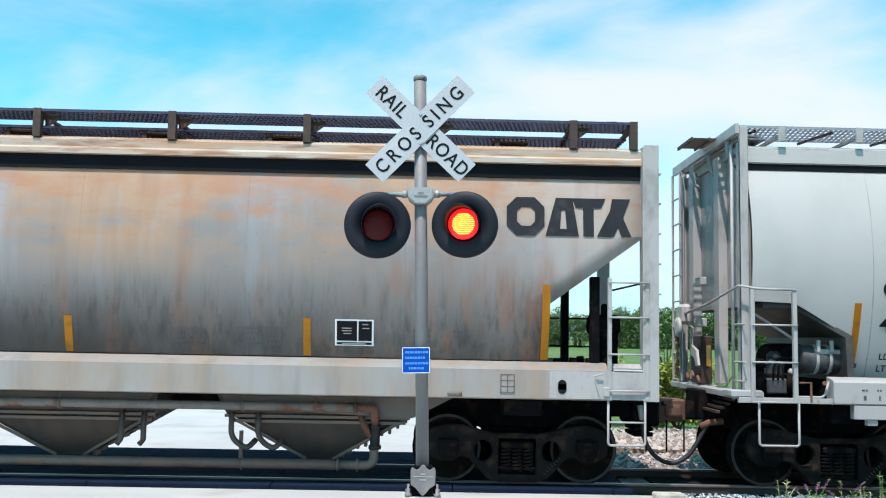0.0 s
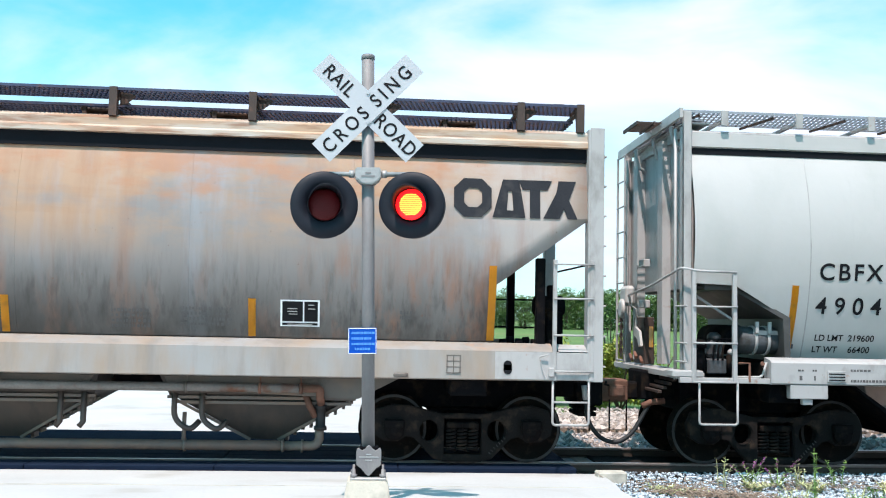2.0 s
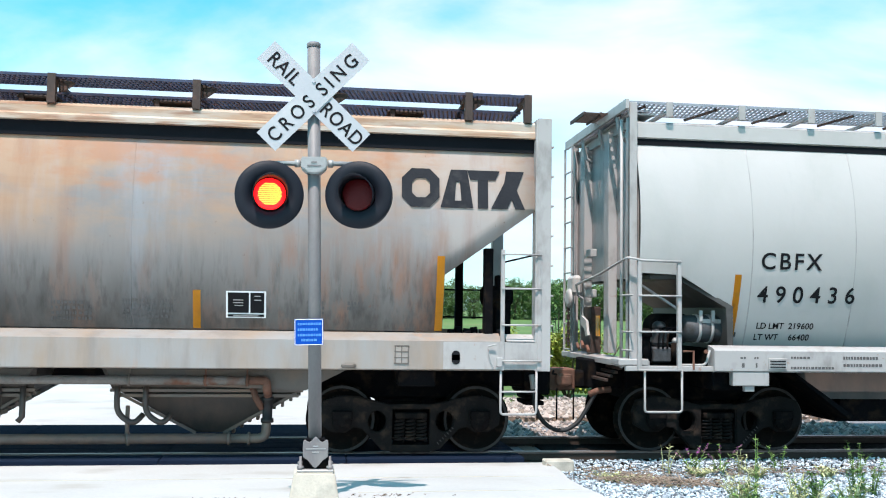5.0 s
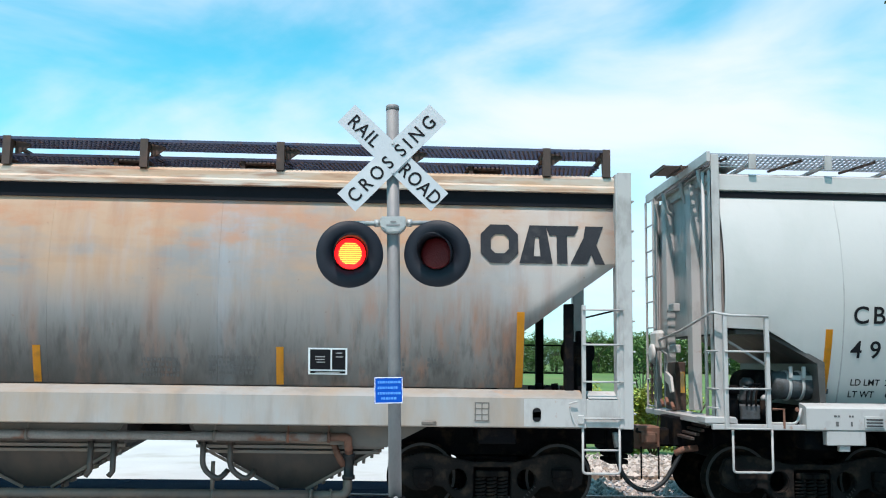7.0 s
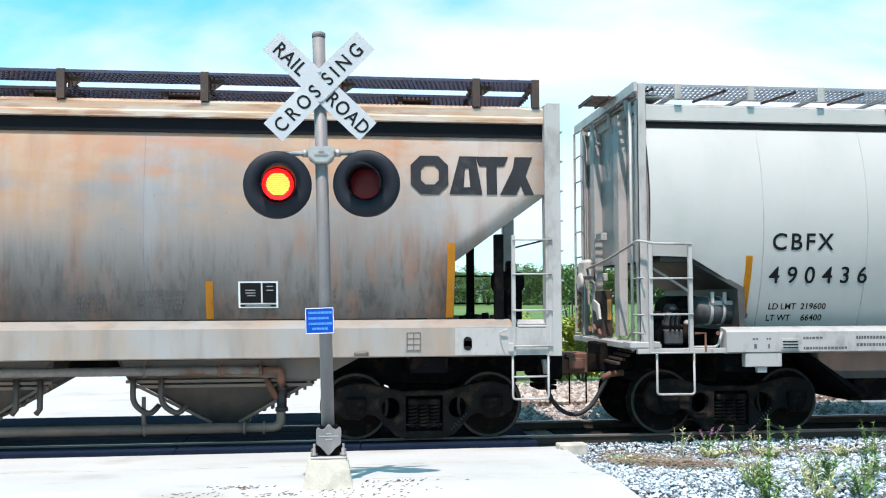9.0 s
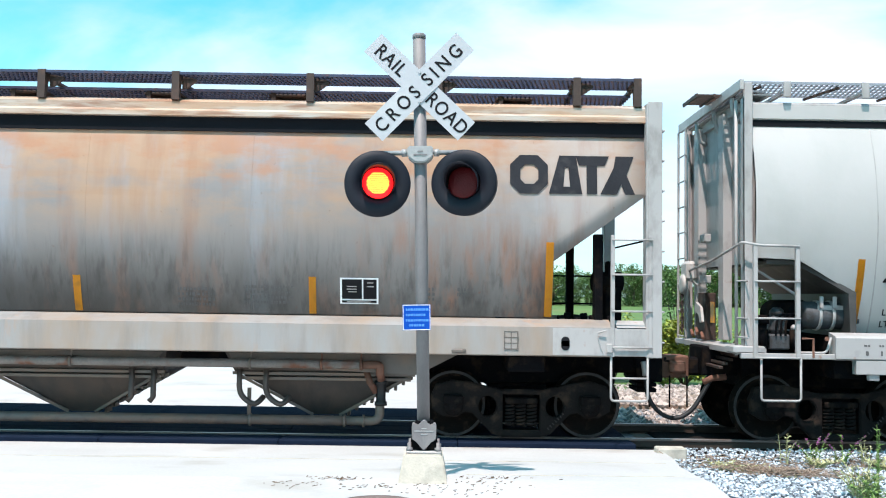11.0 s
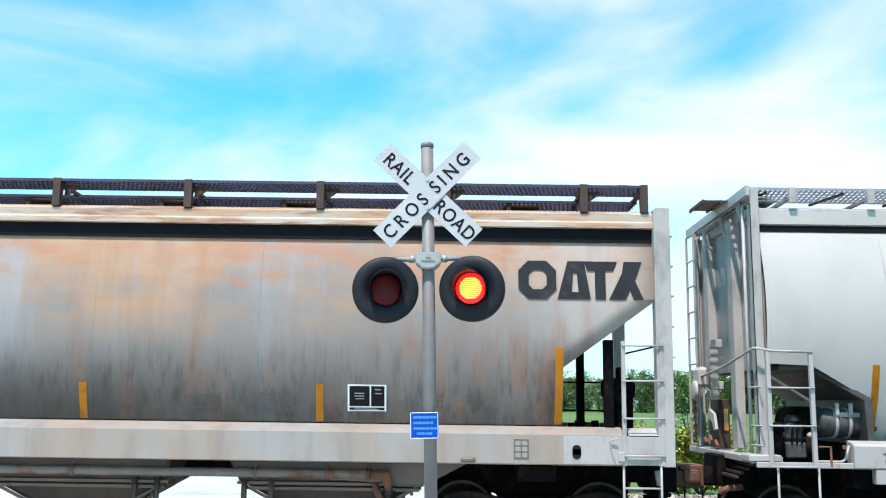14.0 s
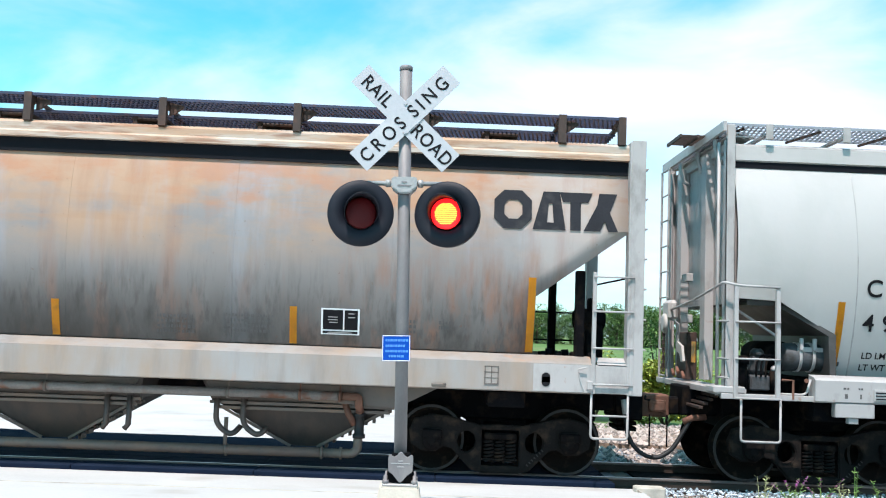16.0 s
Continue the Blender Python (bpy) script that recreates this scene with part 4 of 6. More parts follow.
        lathe(bm, [(0.66, 0.05), (0.71, 0.05)], (x, yy, 0), "z", 10)
        part("hose", bm, HOPPER_UNDER, w)
    py = SIDE_Y + 0.62
    bm = B()
    rod(bm, [(-12, py, -0.035), (-0.62, py, -0.035)], 0.068, 14)
    rod(bm, arc_points([(-0.62, py, -0.035), (-0.16, py, -0.035), (-0.16, py, 0.22)], 0.18, 8), 0.062, 14)
    part("discharge_pipe", bm, PIPE, w, "long grimy discharge pipe")
    for x in (-0.66, -0.40, -1.95, -5.5):
        bm = B()
        lathe(bm, [(x, 0.085), (x + 0.03, 0.085)], (0, py, -0.035), "x", 14)
        part("pipe_flange", bm, PIPE, w)
    for x in (-1.95, -5.44):
        bm = B()
        rod(bm, [(x, py - 0.02, -0.03), (x, py - 0.02, 0.40)], 0.028, 8)
        part("pipe_hanger", bm, PIPE, w)
    bm = B()
    beam(bm, (-5.60, py, 0.42), (-5.98, py, 0.05), 0.03, 0.05)
    part("diagonal_brace", bm, PIPE, w)
    bm = B()
    lathe(bm, [(0.18, 0.085), (0.23, 0.085), (0.24, 0.066), (0.46, 0.066), (0.47, 0.085), (0.52, 0.085)], (-0.15, py, 0), "z", 14)
    part("rubber_sleeve", bm, RUBBER, w)
    bm = B()
    yq = SIDE_Y + 0.30
    rod(bm, [(-0.15, py, 0.50), (-0.15, py - 0.08, 0.57), (-0.15, yq, 0.64)] + arc_points([(-0.15, yq, 0.65), (-0.15, yq, 0.755), (-0.42, yq, 0.755)], 0.09, 8), 0.055, 14)
    part("elbow_pipe", bm, RUST_STEEL, w, "rusty elbow pipe")
    bm = B()
    rod(bm, [(-12.5, yq, 0.755), (-0.40, yq, 0.755)], 0.058, 14)
    part("train_line_pipe", bm, TAN_PIPE, w, "tan pipe running along below the sill")
    for x in (-0.42, -0.95, -1.9, -4.3, -6.9):
        bm = B()
        lathe(bm, [(x, 0.076), (x + 0.035, 0.076)], (0, yq, 0.755), "x", 14)
        rod(bm, [(x + 0.017, yq, 0.755), (x + 0.017, yq, 0.93)], 0.012, 6)
        part("pipe_clamp", bm, RUST_STEEL if x > -1 else PIPE, w)
    # added black block standing in for deep shadow above the bogie
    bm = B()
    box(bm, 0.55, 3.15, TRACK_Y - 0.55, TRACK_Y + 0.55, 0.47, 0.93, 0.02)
    part("underframe_shade_block", bm, BLACK_STEEL, w)
    bm = B()
    rod(bm, [(-0.36, py - 0.06, 0.68), (-0.30, py - 0.06, 0.50), (-0.22, py, 0.36)], 0.045, 10)
    lathe(bm, [(-0.05, 0.07), (0.05, 0.07)], (-0.36, py - 0.08, 0.70), seg=14)
    part("valve", bm, RUST_STEEL, w, "rusty red valve")
    return w


weathered_wagon()
bogie(1.77, 1.86, "grimy dark freight bogie under the rust-streaked wagon")
bogie(-11.4, 1.86, "grimy dark freight bogie under the rust-streaked wagon")


def pale_wagon():
    """The newer pale hopper wagon, its end turned to the gap."""
    w = thing("hopper_wagon", (12.5, TRACK_Y, RAIL_Z), "pale grey covered hopper wagon with curved sides", "rail wagon", "standing train")
    XE, XR = 4.69, 20.6

    def left_edge(z):
        if z > 2.24:
            return 4.81
        if z > 1.84:
            return 5.40 + (2.24 - z) * 1.80
        return 6.13

    knots = [(0.24, 4.10), (0.07, 3.6), (0.0, 3.05), (0.05, 2.4), (0.20, 1.8), (0.43, 1.25)]
    co = np.polyfit([k[1] for k in knots], [k[0] for k in knots], 3)
    zs = list(np.linspace(4.10, 2.26, 11)) + [2.24, 2.1, 1.97, 1.84, 1.6, 1.4, 1.22]
    rows = [(float(np.polyval(co, z)), z) for z in zs]
    bm = B()
    a = side_panel(bm, rows, TRACK_Y, left_edge, lambda z: XR)
    side_panel(bm, rows, TRACK_Y, left_edge, lambda z: XR, mirror=True)
    part("body", bm, PALE_PAINT, w, "smooth pale grey curved side")
    for x in (6.42, 7.95, 9.6, 11.4, 13.3, 15.2, 17.1):
        bm = B()
        rod(bm, [(x + (0.0 if z > 3.2 else 0.02 * (3.2 - z)), SIDE_Y + i + 0.019, z) for i, z in rows], 0.022, 8)
        part("weld_seam", bm, PALE_STEEL, w)
    for y, s in ((SIDE_Y, 1), (FAR_Y, -1)):
        bm = B()
        prism(bm, [(y + s * 0.40, 4.12), (y + s * 0.22, 4.13), (y + s * 0.18, 4.15), (y + s * 0.18, 4.33), (y + s * 0.23, 4.37), (y + s * 0.4, 4.37)], 4.80, XR, "yz")
        part("roof_chord", bm, PALE_PAINT, w, "pale grey roof chord")
        # thin chord shadow, drawn as a dark sheet
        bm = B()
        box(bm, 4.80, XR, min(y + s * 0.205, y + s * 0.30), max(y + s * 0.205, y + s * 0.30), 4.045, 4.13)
        part("shade_stripe", bm, BAND, w, "dark line painting the shade under the chord")
    bm = B()
    arch = [(SIDE_Y + 0.18, 4.33)] + [(TRACK_Y + 1.4 * math.sin(t), 4.34 + 0.14 * math.cos(t)) for t in np.linspace(-1.5, 1.5, 13)] + [(FAR_Y - 0.18, 4.33)]
    prism(bm, arch, XE + 0.1, XR, "yz")
    part("roof", bm, PALE_STEEL, w)
    # end sheet, slope sheet, posts
    bm = B()
    box(bm, 4.85, 4.88, SIDE_Y + 0.26, FAR_Y - 0.26, 2.20, 4.40)
    part("end_sheet", bm, PALE_STEEL, w, "pale end sheet in shade")
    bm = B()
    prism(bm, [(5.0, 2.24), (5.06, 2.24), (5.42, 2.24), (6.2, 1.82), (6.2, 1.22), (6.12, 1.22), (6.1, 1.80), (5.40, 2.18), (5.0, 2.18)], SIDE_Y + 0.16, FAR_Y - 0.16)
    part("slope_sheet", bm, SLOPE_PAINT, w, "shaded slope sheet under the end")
    for y, x0, x1 in ((SIDE_Y, 4.69, 4.80), (FAR_Y, 4.69, 4.80), (TRACK_Y - 0.44, 4.72, 4.85), (FAR_Y - 0.55, 4.72, 4.85)):
        s = 1 if y < TRACK_Y else -1
        bm = B()
        out = y in (SIDE_Y, FAR_Y)
        if out:
            y += s * 0.11
        box(bm, x0, x1, min(y - s * 0.01, y + s * (0.05 if out else 0.22)), max(y - s * 0.01, y + s * (0.05 if out else 0.22)), 1.0 if out else 1.12, 4.62 if out else 4.40, 0.006)
        if out:
            box(bm, x1 - 0.02, x1, min(y + s * 0.04, y + s * 0.24), max(y + s * 0.04, y + s * 0.24), 2.2, 4.40)
            box(bm, x0, x0 + 0.03, min(y, y + s * 0.16), max(y, y + s * 0.16), 1.0, 4.42, 0.004)
        part("end_post", bm, PALE_STEEL, w, "pale grey end post")
    bm = B()
    rod(bm, [(4.66, SIDE_Y + 0.36, 0.95), (4.66, SIDE_Y + 0.36, 4.42)], 0.024, 8)
    part("end_pipe", bm, PALE_STEEL, w)
    bm = B()
    beam(bm, (4.63, SIDE_Y + 0.02, 4.575), (4.63, FAR_Y, 4.535), 0.05, 0.13)
    part("end_walkway_beam", bm, PALE_STEEL, w, "end beam of the roof walkway")
    walkway(w, 4.68, XR, SIDE_Y + 0.14, SIDE_Y + 0.94, 4.625, PALE_GRATE, 0.07, 0.018)
    walkway(w, 4.62, XR, TRACK_Y - 0.30, TRACK_Y + 0.25, 4.56, PALE_GRATE, 0.07, 0.018)
    bm = B()
    n = 12
    for k in range(n):
        y = TRACK_Y - 0.75 + 0.7 * k / n
        beam(bm, (4.25, y, 4.60), (4.75, y, 4.60), 0.02, 0.02)
    for x in (4.25, 4.5, 4.75):
        beam(bm, (x, TRACK_Y - 0.78, 4.59), (x, TRACK_Y - 0.05, 4.59), 0.025, 0.05)
    part("end_platform_grating", bm, BROWN_STEEL, w)
    bm = B()
    for k in range(40):
        y = SIDE_Y + 0.28 + (FAR_Y - SIDE_Y - 0.3) * k / 40
        beam(bm, (4.72, y, 4.54), (5.05, y + 0.03, 4.54), 0.035, 0.03)
    for x in (4.78, 4.92):
        beam(bm, (x, SIDE_Y + 0.28, 4.54), (x, FAR_Y, 4.54), 0.03, 0.03)
    tagged(part("end_grating", bm, PALE_GRATE, w), kind="stuff")
    # added plate under the grating, casts the shade on the upper end sheet
    bm = B()
    box(bm, 4.73, 5.10, SIDE_Y + 0.22, FAR_Y - 0.2, 4.47, 4.49, 0.004)
    part("end_shade_plate", bm, PALE_STEEL, w, "plate added above the end to shade it")
    for x in (5.27, 6.33, 7.37, 8.4, 9.45, 10.5, 11.6, 12.7, 13.8, 14.9, 16.0):
        bm = B()
        box(bm, x - 0.05, x + 0.05, SIDE_Y + 0.10, SIDE_Y + 0.135, 4.43, 4.645, 0.006)
        box(bm, x - 0.03, x + 0.03, SIDE_Y + 0.135, TRACK_Y + 0.3, 4.50, 4.535)
        part("walkway_bracket", bm, PALE_STEEL, w)
        bm = B()
        beam(bm, (x - 0.30, SIDE_Y + 0.26, 4.60), (x - 0.62, SIDE_Y + 0.68, 4.52), 0.03, 0.03)
        part("walkway_brace", bm, BROWN_STEEL, w)
    # sill with its box section
    bm = B()
    prism(bm, [(SIDE_Y + 0.16, 1.28), (SIDE_Y - 0.02, 1.245), (SIDE_Y - 0.06, 1.215), (SIDE_Y - 0.06, 0.945), (SIDE_Y - 0.03, 0.925), (SIDE_Y + 0.16, 0.925)], 5.83, XR, "yz")
    part("side_sill", bm, PALE_STEEL, w, "pale side sill with small lettering")
    bm = B()
    prism(bm, [(FAR_Y - 0.16, 1.28), (FAR_Y + 0.06, 1.215), (FAR_Y + 0.06, 0.925), (FAR_Y - 0.16, 0.925)], 5.83, XR, "yz")
    part("side_sill", bm, PALE_STEEL, w)
    bm = B()
    box(bm, 6.10, 6.62, SIDE_Y - 0.05, SIDE_Y + 0.08, 0.74, 0.925, 0.008)
    box(bm, 6.28, 6.42, SIDE_Y - 0.02, SIDE_Y + 0.06, 0.66, 0.75, 0.008)
    part("lamp_plate", bm, PALE_STEEL, w)
    ys = SIDE_Y - 0.06
    bm = B()
    box(bm, 6.60, 6.86, ys - 0.02, ys + 0.01, 0.97, 1.12, 0.004)
    plate = part("defect_card_holder", bm, PALE_STEEL, w, "grey metal card holder")
    bm = B()
    for z in (1.0, 1.04, 1.08):
        box(bm, 6.62, 6.84, ys - 0.026, ys - 0.018, z - 0.008, z + 0.008)
    part("slot", bm, INK, plate)
    # pale plate in the sill's shadow, its shade put into the dark paint
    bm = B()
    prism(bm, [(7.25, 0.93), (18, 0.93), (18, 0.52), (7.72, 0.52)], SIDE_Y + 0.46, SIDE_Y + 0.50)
    part("outlet_hopper", bm, HOPPER_UNDER, w, "lower hopper below the sill, coloured dark for its shade")
    bm = B()
    prism(bm, [(SIDE_Y + 0.52, 0.90), (SIDE_Y + 0.52, 0.52), (SIDE_Y + 0.65, 0.18), (FAR_Y - 0.55, 0.18), (FAR_Y - 0.34, 0.52), (FAR_Y - 0.32, 0.90)], 8.0, 18, "yz")
    part("outlet_trough", bm, BLACK_STEEL, w)
    bm = B()
    prism(bm, [(7.1, 0.92), (7.15, 0.92), (8.05, 0.30), (8.0, 0.24)], SIDE_Y + 0.28, FAR_Y - 0.28)
    part("hopper_end_plate", bm, BLACK_STEEL, w)
    # end platform
    bm = B()
    box(bm, 4.60, 5.85, SIDE_Y - 0.02, SIDE_Y + 0.05, 0.93, 1.0, 0.006)
    box(bm, 4.55, 4.95, SIDE_Y + 0.03, FAR_Y - 0.03, 0.98, 1.06, 0.006)
    part("end_platform", bm, PALE_STEEL, w, "worn grey end platform")
    bm = B()
    box(bm, 4.45, 19, TRACK_Y - 0.35, TRACK_Y + 0.35, 0.60, 1.02, 0.02)
    box(bm, 5.9, 6.5, SIDE_Y + 0.16, FAR_Y - 0.16, 0.66, 1.2, 0.02)
    box(bm, 5.0, 7.4, SIDE_Y + 0.25, FAR_Y - 0.25, 0.92, 0.96)
    part("centre_sill", bm, BLACK_STEEL, w)
    # added black block closing the view over this bogie, as shadow would
    bm = B()
    box(bm, 4.95, 7.35, TRACK_Y - 0.55, TRACK_Y + 0.55, 0.45, 0.92, 0.02)
    part("underframe_shade_block", bm, BLACK_STEEL, w)
    bm = B()
    lathe(bm, [(-0.5, 0.16), (-0.47, 0.21), (0.5, 0.21), (0.53, 0.16)], (5.62, SIDE_Y + 1.1, 1.50), "y", 20)
    part("air_reservoir", bm, BLACK_STEEL, w, "dark air tank")
    bm = B()
    lathe(bm, [(-0.40, 0.10), (-0.36, 0.19), (0.34, 0.19), (0.40, 0.10)], (5.98, SIDE_Y + 0.52, 1.50), "x", 24)
    tank = part("air_reservoir", bm, TANK_GREY, w, "grey air tank under the slope sheet")
    for x in (5.80, 5.98, 6.14):
        bm = B()
        lathe(bm, [(x - 0.02, 0.205), (x + 0.02, 0.205)], (0, SIDE_Y + 0.52, 1.50), "x", 24)
        box(bm, x - 0.025, x + 0.025, SIDE_Y + 0.30, SIDE_Y + 0.345, 1.60, 1.76, 0.008)
        part("tank_strap", bm, PALE_STEEL, tank)
    bm = B()
    box(bm, 5.76, 6.18, SIDE_Y + 0.345, SIDE_Y + 0.36, 1.58, 1.64, 0.004)
    part("tank_bracket", bm, PALE_STEEL, w)
    # brake valve with its side portions
    yv = SIDE_Y + 0.36
    bm = B()
    box(bm, 5.12, 5.39, yv, yv + 0.26, 1.03, 1.24, 0.02)
    valve = part("brake_valve", bm, TANK_GREY, w, "grey cast brake valve")
    bm = B()
    box(bm, 5.14, 5.37, yv + 0.02, yv + 0.24, 1.25, 1.50, 0.05)
    lathe(bm, [(1.50, 0.10), (1.56, 0.09), (1.60, 0.05)], (5.255, yv + 0.13, 0), "z", 16)
    part("valve_head", bm, TANK_GREY, valve)
    for x in (5.06, 5.46):
        bm = B()
        rod(bm, [(x, yv + 0.06, 1.03), (x, yv + 0.06, 1.30)], 0.055, 12)
        part("valve_portion", bm, BLACK_STEEL, valve)
        bm = B()
        lathe(bm, [(1.30, 0.035), (1.33, 0.045), (1.36, 0.03), (1.375, 0.012)], (x, yv + 0.06, 0), "z", 12)
        part("valve_cap", bm, PALE_STEEL, valve, "pale domed cap")
    for x in (5.19, 5.255, 5.32):
        bm = B()
        rod(bm, arc_points([(x, yv - 0.015, 1.22), (x, yv - 0.03, 1.42), (x + 0.10, yv + 0.02, 1.52), (x + 0.24, yv + 0.1, 1.50)], 0.08), 0.014, 6)
        part("valve_pipe", bm, BLACK_STEEL, valve)
    bm = B()
    rod(bm, arc_points([(5.36, SIDE_Y + 0.02, 1.015), (5.74, SIDE_Y + 0.02, 1.015), (5.80, SIDE_Y + 0.02, 1.22)], 0.07), 0.016, 8)
    part("sill_rod", bm, PALE_STEEL, w)
    bm = B()
    rod(bm, [(4.98, SIDE_Y + 0.3, 1.02), (4.98, SIDE_Y + 0.3, 1.46)], 0.07, 10)
    lathe(bm, [(1.38, 0.10), (1.48, 0.10), (1.50, 0.05)], (4.98, SIDE_Y + 0.3, 0), "z", 12)
    part("dirt_collector", bm, BLACK_STEEL, w)
    bm = B()
    beam(bm, (4.95, SIDE_Y + 0.45, 2.12), (5.55, SIDE_Y + 0.45, 1.75), 0.05, 0.03)
    part("slope_rib", bm, PALE_STEEL, w)
    ladder(w, 4.785, 5.345, SIDE_Y - 0.04, 0.94, 2.42, [0.945, 1.46, 1.945], PALE_STEEL, 0.055)
    bm = B()
    rod(bm, arc_points([(4.56, FAR_Y - 0.40, 2.10), (4.58, SIDE_Y + 1.2, 2.26), (4.62, SIDE_Y - 0.02, 2.46), (4.83, SIDE_Y - 0.05, 2.42), (5.36, SIDE_Y - 0.05, 2.41)], 0.06), 0.018, 8)
    part("grab_rail", bm, PALE_STEEL, w)
    for z in (1.2, 1.45, 1.95):
        bm = B()
        rod(bm, [(4.66, SIDE_Y + 0.36, z), (4.70, SIDE_Y - 0.02, z)], 0.013, 6)
        part("hand_hold", bm, PALE_STEEL, w)
    bm = B()
    for y in (FAR_Y - 0.46, FAR_Y - 0.02):
        rod(bm, [(4.60, y, 0.95), (4.60, y, 4.45)], 0.02, 6)
    lad = part("end_ladder", bm, PALE_STEEL, w)
    for z in np.arange(1.1, 4.5, 0.42):
        bm = B()
        rod(bm, [(4.60, FAR_Y - 0.50, z), (4.60, FAR_Y + 0.02, z)], 0.014, 6)
        part("rung", bm, PALE_STEEL, lad)
    # hand brake and its gear on the end
    yb = TRACK_Y + 0.93
    bm = B()
    box(bm, 4.52, 4.68, yb - 0.20, yb + 0.20, 1.98, 2.30, 0.05)
    brake = part("hand_brake", bm, PALE_PAINT, w, "pale hand brake housing")
    bm = B()
    lathe(bm, [(4.47, 0.10), (4.485, 0.15), (4.52, 0.16)], (0, yb, 1.93), "x", 20)
    part("brake_drum", bm, PALE_PAINT, brake)
    bm = B()
    for k in range(10):
        z = 1.76 - 0.062 * k
        if k % 2:
            box(bm, 4.49, 4.505, yb - 0.028, yb + 0.028, z - 0.038, z + 0.038, 0.004)
        else:
            box(bm, 4.47, 4.525, yb - 0.008, yb + 0.008, z - 0.038, z + 0.038, 0.004)
    part("brake_chain", bm, BROWN_STEEL, brake, "dark hanging chain")
    bm = B()
    box(bm, 4.70, 4.86, TRACK_Y + 0.35, TRACK_Y + 0.90, 1.08, 1.80, 0.01)
    part("end_recess", bm, BROWN_STEEL, w, "dark brown plate under the end post")
    bm = B()
    prism(bm, [(TRACK_Y + 0.36, 1.58), (TRACK_Y + 0.62, 1.66), (TRACK_Y + 0.66, 1.52), (TRACK_Y + 0.46, 1.46), (TRACK_Y + 0.38, 1.34), (TRACK_Y + 0.28, 1.36)], 4.62, 4.66, "yz")
    part("bell_crank", bm, PALE_PAINT, w, "pale cast bell crank")
    bm = B()
    rod(bm, [(4.64, TRACK_Y + 0.60, 1.64), (4.64, TRACK_Y + 0.58, 1.92), (4.60, yb - 0.1, 2.0)], 0.016, 6)
    part("brake_rod", bm, PALE_STEEL, w)
    for y, z in ((TRACK_Y + 0.5, 1.20), (TRACK_Y + 0.75, 1.16), (TRACK_Y + 0.2, 1.14)):
        bm = B()
        rod(bm, [(4.58, y - 0.14, z - 0.02), (4.60, y + 0.02, z + 0.05), (4.66, y + 0.16, z)], 0.026, 7)
        part("brake_lever", bm, RUST_STEEL, w, "rusty lever")
    for z in (2.62, 2.0):
        bm = B()
        box(bm, 4.60, 4.70, TRACK_Y + 0.05, TRACK_Y + 0.32, z - 0.06, z + 0.06, 0.01)
        part("rod_guide", bm, PALE_STEEL, w)
    for k in range(4):
        bm = B()
        x = 4.50 + 0.07 * k
        box(bm, x, x + 0.06, SIDE_Y + 0.62, SIDE_Y + 1.5, 0.74 + 0.055 * k, 0.78 + 0.055 * k, 0.006)
        part("step_plate", bm, BROWN_STEEL, w)
    bm = B()
    box(bm, 4.50, 4.92, SIDE_Y - 0.02, SIDE_Y + 0.34, 1.005, 1.09, 0.012)
    part("corner_casting", bm, PALE_STEEL, w, "worn pale corner step")
    bm = B()
    box(bm, 4.708, 4.716, TRACK_Y - 0.05, TRACK_Y + 0.13, 1.35, 1.66)
    part("end_reflector", bm, ORANGE, w, "orange reflective strip")
    for y, z in ((SIDE_Y + 0.55, 4.36), (TRACK_Y - 0.2, 4.34), (TRACK_Y + 0.7, 4.34)):
        bm = B()
        rod(bm, [(4.66, y, z + 0.14), (4.68, y + 0.03, z), (4.72, y, z - 0.16), (4.82, y, z - 0.22)], 0.03, 7)
        part("end_lug", bm, PALE_STEEL, w)
    stirrup(w, 4.86, 5.38, SIDE_Y - 0.03, 0.95, 0.385, PALE_STEEL)
    bm = B()
    lathe(bm, [(-0.02, 0.025), (0.0, 0.03)], (5.72, SIDE_Y - 0.03, 1.2), seg=10)
    rod(bm, [(5.40, SIDE_Y - 0.02, 1.2), (5.55, SIDE_Y - 0.02, 1.2), (5.55, SIDE_Y - 0.02, 0.95)], 0.016, 6)
    part("angle_cock", bm, RUST_STEEL, w)

    def on_side(z):
        return SIDE_Y + float(np.polyval(co, z)) - 0.006

    bm = B()
    r = [[bm.verts.new((x, on_side(z), z)) for x in (6.195, 6.29)] for z in np.linspace(1.27, 2.26, 6)]
    for p, q in zip(r, r[1:]):
        bm.faces.new((p[0], p[1], q[1], q[0]))
    bmesh.ops.solidify(bm, geom=bm.faces[:], thickness=-0.003)
    part("reflective_strip", bm, ORANGE, w, "orange reflective strip")

    def stencil(text, x, z, h, mat, space=1.0, bold=0.0):
        k = writing(text, x, on_side(z + h / 2) - 0.006, z, h, mat=mat, parent=w, space=space, bold=bold, depth=0.0, label="stencilled lettering")
        k["lie"] = lambda zz: on_side(zz) - 0.001
        lettering(**k)

    # end stencils in shade
    bm = B()
    for z in (3.95, 3.7, 3.35, 3.25, 3.15):
        box(bm, 4.843, 4.849, SIDE_Y + 0.3, SIDE_Y + 0.68, z - (0.07 if z > 3.5 else 0.02), z + (0.07 if z > 3.5 else 0.02))
    tagged(part("end_stencil", bm, GREY_INK, w), kind="stuff")
    stencil("CBFX", 6.555, 2.345, 0.225, INK, 1.24, 0.004)
    stencil("490436", 6.55, 1.885, 0.225, INK, 1.62, 0.004)
    stencil("LD LMT", 6.60, 1.515, 0.085, INK, 1.0, 0.002)
